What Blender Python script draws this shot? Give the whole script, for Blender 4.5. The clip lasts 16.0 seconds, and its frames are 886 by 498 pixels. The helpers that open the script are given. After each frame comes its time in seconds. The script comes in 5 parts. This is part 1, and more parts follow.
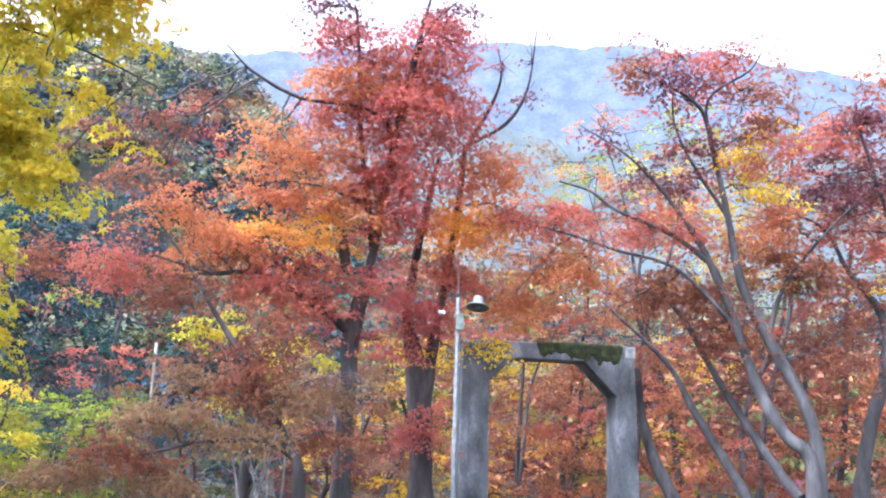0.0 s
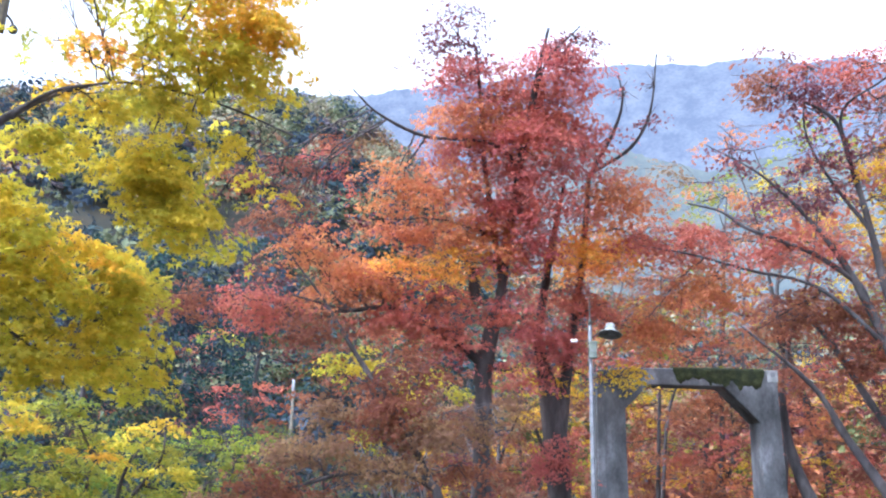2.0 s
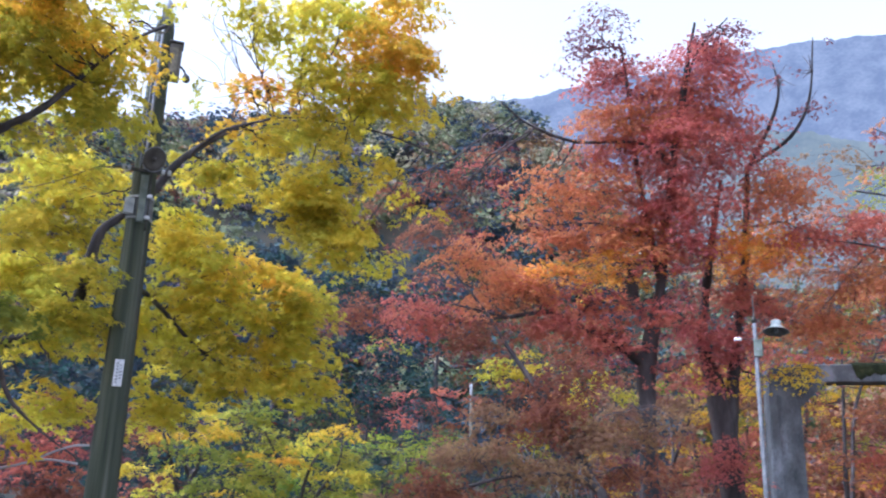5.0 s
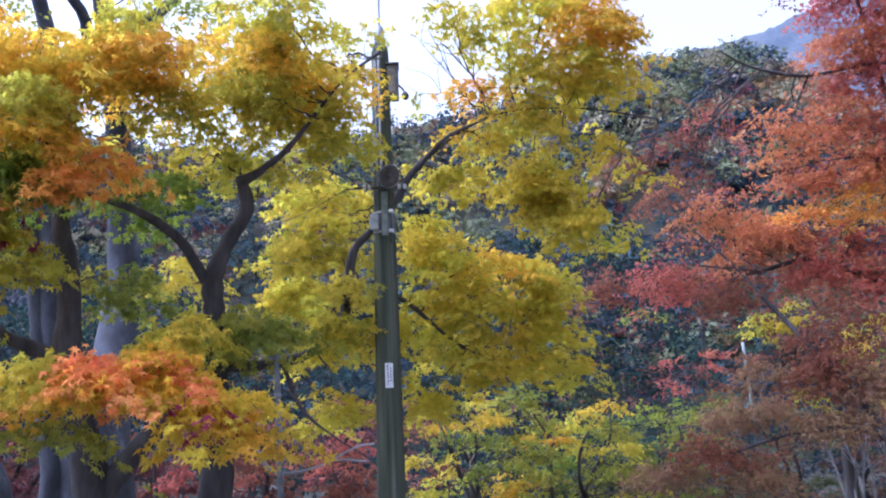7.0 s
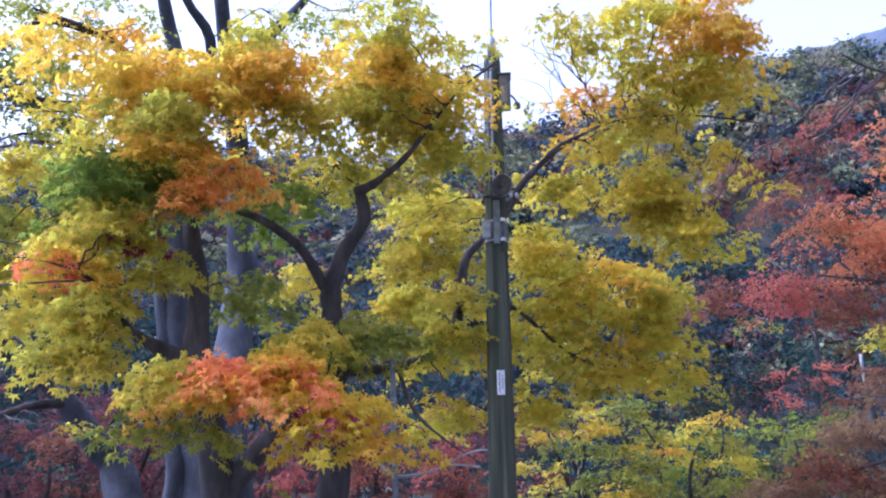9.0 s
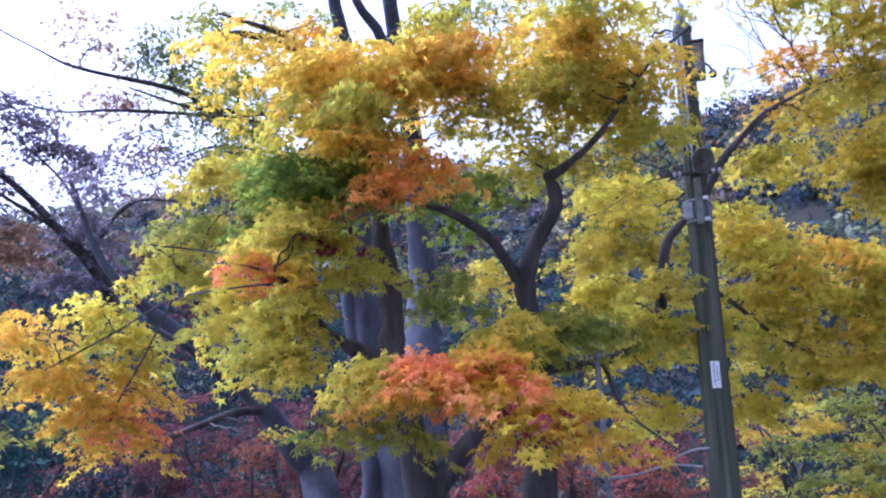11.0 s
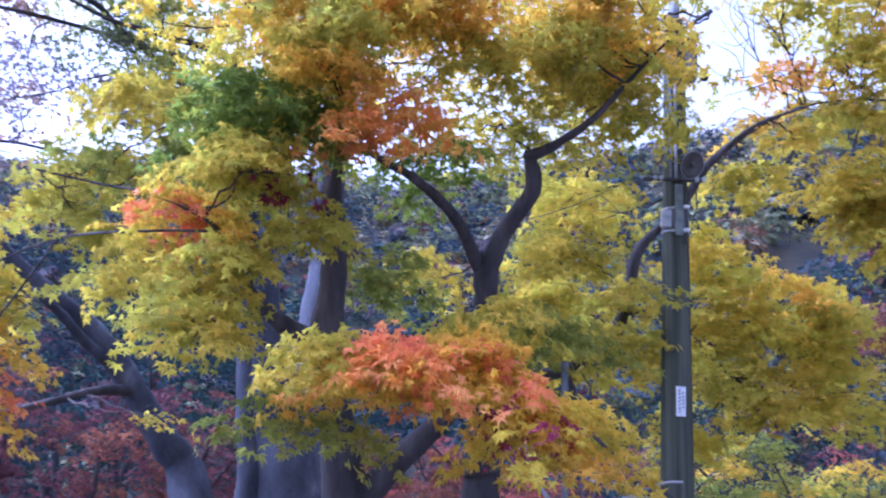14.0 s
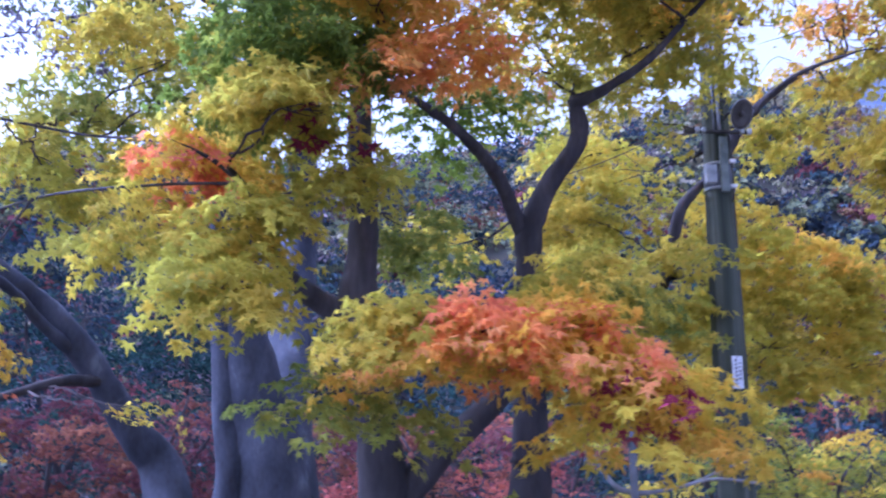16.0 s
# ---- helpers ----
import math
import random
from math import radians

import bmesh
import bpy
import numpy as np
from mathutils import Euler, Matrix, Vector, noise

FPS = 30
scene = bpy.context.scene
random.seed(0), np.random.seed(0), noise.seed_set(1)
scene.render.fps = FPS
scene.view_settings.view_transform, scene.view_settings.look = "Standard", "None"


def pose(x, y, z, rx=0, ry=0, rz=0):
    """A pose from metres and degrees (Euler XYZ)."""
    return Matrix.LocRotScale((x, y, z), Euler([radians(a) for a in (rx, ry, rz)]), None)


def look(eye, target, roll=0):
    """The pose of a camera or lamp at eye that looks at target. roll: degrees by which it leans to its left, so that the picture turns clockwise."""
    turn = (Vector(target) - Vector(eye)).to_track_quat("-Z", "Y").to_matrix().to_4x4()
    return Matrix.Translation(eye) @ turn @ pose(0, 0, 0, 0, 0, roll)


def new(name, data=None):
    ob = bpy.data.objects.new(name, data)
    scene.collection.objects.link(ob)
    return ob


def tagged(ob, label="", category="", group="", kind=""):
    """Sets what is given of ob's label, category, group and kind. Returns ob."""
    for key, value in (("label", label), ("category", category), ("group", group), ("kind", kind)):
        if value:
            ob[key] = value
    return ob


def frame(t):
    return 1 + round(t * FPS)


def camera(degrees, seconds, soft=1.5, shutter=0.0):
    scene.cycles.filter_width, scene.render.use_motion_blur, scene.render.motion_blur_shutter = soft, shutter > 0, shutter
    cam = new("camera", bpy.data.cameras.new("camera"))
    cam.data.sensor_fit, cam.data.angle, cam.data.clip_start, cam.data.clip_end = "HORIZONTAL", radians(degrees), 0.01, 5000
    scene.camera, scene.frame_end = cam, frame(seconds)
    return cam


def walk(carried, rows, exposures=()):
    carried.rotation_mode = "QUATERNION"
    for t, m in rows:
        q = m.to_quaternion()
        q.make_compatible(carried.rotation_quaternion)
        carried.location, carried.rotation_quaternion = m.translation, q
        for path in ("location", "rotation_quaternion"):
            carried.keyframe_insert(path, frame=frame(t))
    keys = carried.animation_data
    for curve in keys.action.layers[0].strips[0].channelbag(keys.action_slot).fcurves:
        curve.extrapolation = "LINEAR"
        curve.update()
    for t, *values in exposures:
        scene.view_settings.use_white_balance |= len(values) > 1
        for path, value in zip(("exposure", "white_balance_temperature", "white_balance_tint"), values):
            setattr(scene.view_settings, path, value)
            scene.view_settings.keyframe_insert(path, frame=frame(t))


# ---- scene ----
cam = camera(52.87, 16.0, soft=2.05, shutter=0.3)

PATH = [
    (0, pose(-0.156, 0.576, 1.642, 102.713, -1.746, -7.262)),
    (0.5, pose(-0.199, 0.538, 1.642, 103.279, -2.220, -6.455)),
    (1, pose(-0.216, 0.509, 1.620, 104.209, -2.389, -4.407)),
    (1.5, pose(-0.204, 0.509, 1.643, 103.849, -1.730, -1.877)),
    (2, pose(-0.222, 0.451, 1.624, 104.443, -1.110, 1.101)),
    (2.5, pose(-0.225, 0.445, 1.627, 104.099, -0.487, 2.665)),
    (3, pose(-0.206, 0.441, 1.650, 104.118, -0.840, 3.246)),
    (5.5, pose(0.187, 0.105, 1.599, 104.343, -0.399, 17.741)),
    (6, pose(0.269, 0.080, 1.574, 103.971, 0.462, 23.536)),
    (6.5, pose(0.304, 0.065, 1.606, 103.929, 1.862, 27.416)),
    (7, pose(0.298, -0.003, 1.624, 103.447, 4.070, 30.150)),
    (7.5, pose(0.324, -0.065, 1.634, 103.802, 3.170, 31.250)),
    (8, pose(0.288, -0.059, 1.639, 104.211, 2.760, 32.257)),
    (8.5, pose(0.284, -0.112, 1.645, 104.586, 2.125, 34.502)),
    (9, pose(0.257, -0.162, 1.635, 104.141, 2.291, 36.359)),
    (9.5, pose(0.211, -0.122, 1.608, 103.809, 1.874, 38.506)),
    (10, pose(0.056, -0.064, 1.605, 104.121, 3.048, 42.436)),
    (12.5, pose(-0.939, 0.111, 1.645, 105.361, 0.988, 50.129)),
    (13, pose(-1.257, 0.119, 1.625, 106.957, 0.276, 43.968)),
    (13.5, pose(-1.536, 0.234, 1.604, 107.501, -1.238, 40.258)),
    (14, pose(-1.782, 0.341, 1.597, 106.096, -2.047, 36.332)),
    (14.5, pose(-2.063, 0.344, 1.618, 106.855, -1.917, 29.238)),
    (15, pose(-2.350, 0.487, 1.604, 106.770, -3.283, 26.274)),
    (15.5, pose(-2.639, 0.589, 1.588, 105.932, -4.073, 27.724)),
    (16, pose(-3.014, 0.567, 1.627, 105.311, 0.215, 31.580)),
]

walk(cam, PATH, [(0, 2.0, 5250, 14), (3, 1.42, 5180, 14), (6, 1.14, 5000, 20), (10, 1.07, 4700, 31), (12.5, 1.25, 4560, 36), (16, 1.14, 4360, 39)])

# ---------------------------------------------------------------- light
SUN_UP, SUN_TURN = 52.0, 235.0
world = bpy.data.worlds.new("overcast_sky")
world.use_nodes = True
scene.world = world
wn = world.node_tree.nodes
sky = wn.new("ShaderNodeTexSky")
sky.sky_type, sky.sun_disc = "NISHITA", False
sky.sun_elevation, sky.sun_rotation = radians(SUN_UP), radians(SUN_TURN)
sky.air_density, sky.dust_density, sky.ozone_density, sky.altitude = 1.0, 6.0, 1.0, 100
wn["Background"].inputs["Strength"].default_value = 0.2
veil = wn.new("ShaderNodeHueSaturation")
veil.inputs["Saturation"].default_value = 0.14
world.node_tree.links.new(sky.outputs[0], veil.inputs["Color"])
world.node_tree.links.new(veil.outputs[0], wn["Background"].inputs["Color"])
sun = new("sun", bpy.data.lights.new("sun", "SUN"))
sun.data.energy, sun.data.angle, sun.data.color = 0.35, radians(40), (1.0, 0.96, 0.9)
a, e = radians(SUN_TURN), radians(SUN_UP)
sun.matrix_world = look((0, 0, 0), (-math.sin(a) * math.cos(e), -math.cos(a) * math.cos(e), -math.sin(e)))

# ---------------------------------------------------------------- materials


def material(name, rough=0.8, metal=0.0):
    m = bpy.data.materials.new(name)
    m.use_nodes = True
    n, l = m.node_tree.nodes, m.node_tree.links
    b = n["Principled BSDF"]
    b.inputs["Roughness"].default_value, b.inputs["Metallic"].default_value = rough, metal
    return m, n, l, b


def mottled(name, stops, scale=6.0, stretch=(1, 1, 1), rough=0.8, metal=0.0, bump=0.3, fine=40.0, depth=0.01):
    """Two scales of noise drive a colour ramp, and the finer one the relief."""
    m, n, l, b = material(name, rough, metal)
    co, mp = n.new("ShaderNodeTexCoord"), n.new("ShaderNodeMapping")
    mp.inputs["Scale"].default_value = stretch
    l.new(co.outputs["Object"], mp.inputs["Vector"])
    big, small = n.new("ShaderNodeTexNoise"), n.new("ShaderNodeTexNoise")
    big.inputs["Scale"].default_value, big.inputs["Detail"].default_value = scale, 6
    small.inputs["Scale"].default_value, small.inputs["Detail"].default_value = fine, 4
    for t in (big, small):
        l.new(mp.outputs[0], t.inputs["Vector"])
    mix = n.new("ShaderNodeMath")
    mix.operation = "MULTIPLY_ADD"
    mix.inputs[1].default_value = 0.35
    l.new(small.outputs["Fac"], mix.inputs[0])
    sub = n.new("ShaderNodeMath")
    sub.operation = "MULTIPLY_ADD"
    sub.inputs[1].default_value, sub.inputs[2].default_value = 1.5, -0.43
    l.new(big.outputs["Fac"], sub.inputs[0])
    l.new(sub.outputs[0], mix.inputs[2])
    ramp = n.new("ShaderNodeValToRGB")
    while len(ramp.color_ramp.elements) < len(stops):
        ramp.color_ramp.elements.new(0.5)
    for el, (p, c) in zip(ramp.color_ramp.elements, stops):
        el.position, el.color = p, (*c, 1)
    l.new(mix.outputs[0], ramp.inputs[0])
    l.new(ramp.outputs[0], b.inputs["Base Color"])
    bp = n.new("ShaderNodeBump")
    bp.inputs["Strength"].default_value, bp.inputs["Distance"].default_value = bump, depth
    l.new(mix.outputs[0], bp.inputs["Height"])
    l.new(bp.outputs[0], b.inputs["Normal"])
    return m


def leafy(name, through_light=0.35, rough=0.5, sheen=0.5, spread=(1.08, 1.42)):
    """Leaves: their own tint, a little different on each, let some light through."""
    m, n, l, b = material(name, rough)
    at = n.new("ShaderNodeAttribute")
    at.attribute_name = "tint"
    geo = n.new("ShaderNodeNewGeometry")
    hsv = n.new("ShaderNodeHueSaturation")
    rng = n.new("ShaderNodeMapRange")
    rng.inputs["To Min"].default_value, rng.inputs["To Max"].default_value = spread
    l.new(geo.outputs["Random Per Island"], rng.inputs["Value"])
    l.new(rng.outputs[0], hsv.inputs["Value"])
    l.new(at.outputs["Color"], hsv.inputs["Color"])
    l.new(hsv.outputs[0], b.inputs["Base Color"])
    b.inputs["Specular IOR Level"].default_value = sheen
    tr = n.new("ShaderNodeBsdfTranslucent")
    l.new(hsv.outputs[0], tr.inputs["Color"])
    mix = n.new("ShaderNodeMixShader")
    mix.inputs[0].default_value = through_light
    l.new(b.outputs[0], mix.inputs[1])
    l.new(tr.outputs[0], mix.inputs[2])
    l.new(mix.outputs[0], n["Material Output"].inputs["Surface"])
    return m


LEAF = leafy("maple_leaf", 0.72, 0.6, 0.28)
FAR_LEAF = leafy("woodland_leaf", 0.25, 0.95, 0.04, (0.8, 1.25))
BARK_BROWN = mottled("maple_bark", [(0.25, (0.03, 0.026, 0.026)), (0.55, (0.066, 0.056, 0.055)), (0.8, (0.12, 0.104, 0.1))], 5, (1, 1, 0.25), 0.9, bump=0.7, fine=30)
BARK_GREY = mottled("grey_smooth_bark", [(0.2, (0.0213, 0.023, 0.0312)), (0.5, (0.0525, 0.0549, 0.0722)), (0.68, (0.082, 0.0861, 0.108)), (0.84, (0.164, 0.171, 0.197))], 3, (1, 1, 0.5), 0.85, bump=0.45, fine=26)
BARK_LIGHT = mottled("pale_maple_bark", [(0.25, (0.034, 0.0306, 0.0314)), (0.55, (0.0723, 0.0654, 0.0663)), (0.8, (0.128, 0.119, 0.119))], 5, (1, 1, 0.25), 0.9, bump=0.6, fine=30)
BARK_PALE = mottled("pale_dead_bark", [(0.3, (0.2, 0.19, 0.19)), (0.7, (0.36, 0.35, 0.35))], 8, rough=0.9, bump=0.2)
TWIG = mottled("twig_bark", [(0.3, (0.04, 0.03, 0.03)), (0.7, (0.1, 0.08, 0.075))], 8, rough=0.9, bump=0.2)
EARTH = mottled("leaf_littered_earth", [(0.25, (0.012, 0.013, 0.009)), (0.5, (0.024, 0.024, 0.014)), (0.7, (0.04, 0.03, 0.016)), (0.85, (0.024, 0.032, 0.016))], 0.35, rough=0.95, bump=0.5, fine=7, depth=0.05)
# unseen near ground, added pale to bounce light up under the leaves
BOUNCE_GROUND = mottled("pale_bounce_ground", [(0.25, (0.09, 0.0876, 0.0828)), (0.55, (0.144, 0.14, 0.132)), (0.8, (0.198, 0.192, 0.18))], 0.8, rough=0.95, bump=0.4, fine=45, depth=0.01)
CONCRETE = mottled("weathered_concrete", [(0.2, (0.04, 0.042, 0.044)), (0.42, (0.095, 0.1, 0.104)), (0.62, (0.145, 0.15, 0.158)), (0.82, (0.27, 0.28, 0.3))], 3.0, (1, 1, 0.55), 0.9, bump=0.35, fine=30, depth=0.008)
MOSS = mottled("dark_moss", [(0.3, (0.014, 0.02, 0.007)), (0.6, (0.034, 0.042, 0.012)), (0.85, (0.07, 0.07, 0.025))], 9, rough=1.0, bump=0.9, fine=60, depth=0.02)
POLE_WOOD = mottled("weathered_pole_wood", [(0.2, (0.022, 0.0281, 0.0171)), (0.5, (0.0561, 0.0647, 0.039)), (0.75, (0.0952, 0.1, 0.0671)), (0.9, (0.146, 0.144, 0.115))], 5, (4, 4, 0.12), 0.85, bump=0.6, fine=14, depth=0.012)
STEEL = mottled("galvanised_steel", [(0.3, (0.18, 0.185, 0.2)), (0.7, (0.3, 0.305, 0.325))], 9, rough=0.5, metal=0.3, bump=0.05)
GREYPAINT = mottled("grey_painted_metal", [(0.3, (0.098, 0.105, 0.112)), (0.7, (0.168, 0.175, 0.189))], 9, rough=0.55, bump=0.06)
PALE_PAINT = mottled("pale_painted_metal", [(0.2, (0.26, 0.28, 0.27)), (0.6, (0.4, 0.41, 0.41)), (0.85, (0.5, 0.51, 0.53))], 12, rough=0.5, bump=0.08)
WHITE_PLATE = mottled("white_enamel_plate", [(0.2, (0.6, 0.6, 0.62)), (0.7, (0.78, 0.78, 0.8))], 14, rough=0.4, bump=0.04)
DARK_METAL = mottled("dark_weathered_metal", [(0.3, (0.03, 0.028, 0.025)), (0.7, (0.08, 0.072, 0.06))], 12, rough=0.6, metal=0.2, bump=0.15)
BOX_BROWN = mottled("brown_weathered_box", [(0.3, (0.1, 0.085, 0.06)), (0.7, (0.19, 0.165, 0.12))], 10, rough=0.7, bump=0.15)
DARK_BROWN = mottled("dark_brown_enamel", [(0.3, (0.06, 0.05, 0.04)), (0.7, (0.11, 0.095, 0.075))], 12, rough=0.6, bump=0.08)
BAR_INK = mottled("dark_lettering", [(0.3, (0.05, 0.05, 0.06)), (0.7, (0.09, 0.09, 0.1))], 20, rough=0.6, bump=0.02)
GREEN_METAL = mottled("grey_green_metal", [(0.3, (0.11, 0.13, 0.105)), (0.7, (0.2, 0.225, 0.19))], 12, rough=0.55, bump=0.08)
LAMP_ENAMEL = mottled("grey_green_enamel", [(0.3, (0.2, 0.225, 0.21)), (0.7, (0.31, 0.335, 0.32))], 14, rough=0.45, bump=0.04)
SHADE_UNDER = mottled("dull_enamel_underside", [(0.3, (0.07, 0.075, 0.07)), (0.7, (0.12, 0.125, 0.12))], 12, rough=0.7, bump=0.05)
PAPER = mottled("white_lantern_panel", [(0.3, (0.55, 0.57, 0.62)), (0.7, (0.72, 0.74, 0.8))], 8, rough=0.45, bump=0.03)
FRAME_WOOD = mottled("aged_tan_wood", [(0.3, (0.2, 0.16, 0.11)), (0.7, (0.36, 0.3, 0.22))], 8, (1, 1, 0.3), 0.7, bump=0.1)
ORANGE_WOOD = mottled("vermilion_painted_wood", [(0.3, (0.4, 0.17, 0.03)), (0.7, (0.55, 0.27, 0.05))], 8, (1, 1, 0.3), 0.6, bump=0.1)

# ---------------------------------------------------------------- building blocks
rs = np.random.default_rng(7)


def part(name, bm, mat, parent, label=""):
    """One mesh object from a bmesh, under a thing or a part, in the thing's own axes."""
    me = bpy.data.meshes.new(name)
    bm.to_mesh(me)
    bm.free()
    me.materials.append(mat)
    ob = new(name, me)
    ob.parent = parent
    if label:
        tagged(ob, label)
    return ob


def thing(name, place, label, category, group="", kind="", turn=0.0):
    ob = new(name)
    ob.matrix_basis = pose(*place, 0, 0, turn)
    ob.empty_display_size = 0.2
    return tagged(ob, label, category, group, kind)


def mesh_object(name, verts, faces, mat, parent, tint=None, smooth=False, label=""):
    """faces: an integer array, one row a face."""
    me = bpy.data.meshes.new(name)
    k = faces.shape[1]
    me.vertices.add(len(verts))
    me.vertices.foreach_set("co", np.ascontiguousarray(verts, dtype=np.float32).ravel())
    me.loops.add(faces.size)
    me.loops.foreach_set("vertex_index", np.ascontiguousarray(faces, dtype=np.int32).ravel())
    me.polygons.add(len(faces))
    me.polygons.foreach_set("loop_start", np.arange(0, faces.size, k, dtype=np.int32))
    me.polygons.foreach_set("use_smooth", np.full(len(faces), smooth, dtype=bool))
    me.update(calc_edges=True)
    if tint is not None:
        at = me.attributes.new("tint", "FLOAT_COLOR", "POINT")
        at.data.foreach_set("color", np.concatenate([tint, np.ones((len(tint), 1))], 1).astype(np.float32).ravel())
    me.materials.append(mat)
    ob = new(name, me)
    if parent is not None:
        ob.parent = parent
    if label:
        tagged(ob, label)
    return ob


def smooth_line(points, steps=5):
    """A Catmull-Rom line through points (x, y, z, radius)."""
    p = np.array(points, float)
    p = np.vstack([2 * p[0] - p[1], p, 2 * p[-1] - p[-2]])
    out = []
    for i in range(1, len(p) - 2):
        a, b, c, d = p[i - 1:i + 3]
        for t in np.linspace(0, 1, steps, endpoint=False):
            out.append(0.5 * (2 * b + (c - a) * t + (2 * a - 5 * b + 4 * c - d) * t * t + (3 * b - a - 3 * c + d) * t ** 3))
    out.append(p[-2])
    return np.array(out)


def tube(line, sides=10, knobs=0.06):
    """Vertices and quads of a tapered round limb along a line of (x, y, z, radius)."""
    n = len(line)
    ways = np.gradient(line[:, :3], axis=0)
    ways /= np.linalg.norm(ways, axis=1, keepdims=True) + 1e-9
    ref = np.array([0.31, 0.95, 0.05])
    u = np.cross(ways, ref)
    u /= np.linalg.norm(u, axis=1, keepdims=True) + 1e-9
    w = np.cross(ways, u)
    th = np.linspace(0, 2 * np.pi, sides, endpoint=False)
    ring = u[:, None, :] * np.cos(th)[None, :, None] + w[:, None, :] * np.sin(th)[None, :, None]
    swell = 1 + knobs * (rs.standard_normal((n, sides)) * 0.5 + rs.standard_normal((n, 1)))
    v = line[:, None, :3] + ring * (np.maximum(line[:, 3], 0.002)[:, None] * swell)[..., None]
    i, j = np.meshgrid(np.arange(n - 1), np.arange(sides), indexing="ij")
    k = (j + 1) % sides
    f = np.stack([i * sides + j, i * sides + k, (i + 1) * sides + k, (i + 1) * sides + j], -1).reshape(-1, 4)
    return v.reshape(-1, 3), f


def limb(tree, name, points, mat, sides=10, knobs=0.05, label=""):
    base = np.array(tree.matrix_basis.translation)
    line = smooth_line(points)
    line[:, :3] -= base
    v, f = tube(line, sides, knobs)
    ob = mesh_object(name, v, f, mat, tree, smooth=True, label=label)
    return line + np.array([*base, 0])


def twigs(tree, lines, pads, per, mat, rad=0.012):
    """A thin branch from the nearest limb into every clump of leaves, and finer ones off it."""
    base = np.array(tree.matrix_basis.translation)
    pts = np.vstack(lines)
    vs, fs, n = [], [], 0
    for pad, *_ in pads:
        c = np.array(pad[:3])
        start = pts[np.argmin(np.linalg.norm((pts[:, :3] - c) * (1, 1, 1.4), axis=1))]
        span = np.linalg.norm(c - start[:3])
        mid = (start[:3] + c) / 2 + rs.standard_normal(3) * 0.1 * span
        r = min(rad * 1.5, start[3] * 0.7)
        end = c + rs.standard_normal(3) * 0.3 * (pad[3], pad[3], pad[4])
        main = smooth_line([(*start[:3], r), (*mid, rad), (*end, rad * 0.45)], 6)
        main[1:-1, :3] += rs.standard_normal((len(main) - 2, 3)) * 0.012
        rows = [main]
        for k in range(per):
            s = main[int(rs.integers(len(main) // 2, len(main)))]
            d = rs.standard_normal(3)
            d /= np.linalg.norm(d)
            e = c + d * (pad[3], pad[3], pad[4]) * rs.uniform(0.4, 1.0)
            m = (s[:3] + e) / 2 + rs.standard_normal(3) * 0.12 * np.linalg.norm(e - s[:3])
            rows.append(smooth_line([(*s[:3], s[3] * 0.7), (*m, rad * 0.4), (*e, rad * 0.2)], 3))
        for line in rows:
            line = line.copy()
            line[:, :3] -= base
            v, f = tube(line, 5 if rad > 0.012 and len(line) > 10 else 3, 0.0)
            vs.append(v), fs.append(f + n)
            n += len(v)
    return tagged(mesh_object("fine_branching", np.vstack(vs), np.vstack(fs), mat, tree), kind="stuff")


def lobed(tips, notch):
    """A leaf outline as a fan from its stalk: tips (degrees, reach), notches between them."""
    pts = [(0.0, 0.0, 0.0)]
    for i, (a, r) in enumerate(tips):
        if i:
            b = (a + tips[i - 1][0]) / 2
            pts.append((notch * math.cos(radians(b)), notch * math.sin(radians(b)), 0.04))
        pts.append((r * math.cos(radians(a)), r * math.sin(radians(a)), -0.14 * r))
    v = np.array(pts)
    f = np.array([(0, i, i + 1) for i in range(1, len(pts) - 1)])
    return v, f


STAR = lobed([(-108, 0.55), (-56, 0.85), (0, 1.0), (56, 0.85), (108, 0.55)], 0.36)
TRIPLE = lobed([(-62, 0.8), (0, 1.0), (62, 0.8)], 0.42)
OVAL = (np.array([(0, 0, 0), (0.5, -0.3, 0.03), (1, 0, -0.06), (0.5, 0.3, 0.03)]), np.array([(0, 1, 2), (0, 2, 3)]))

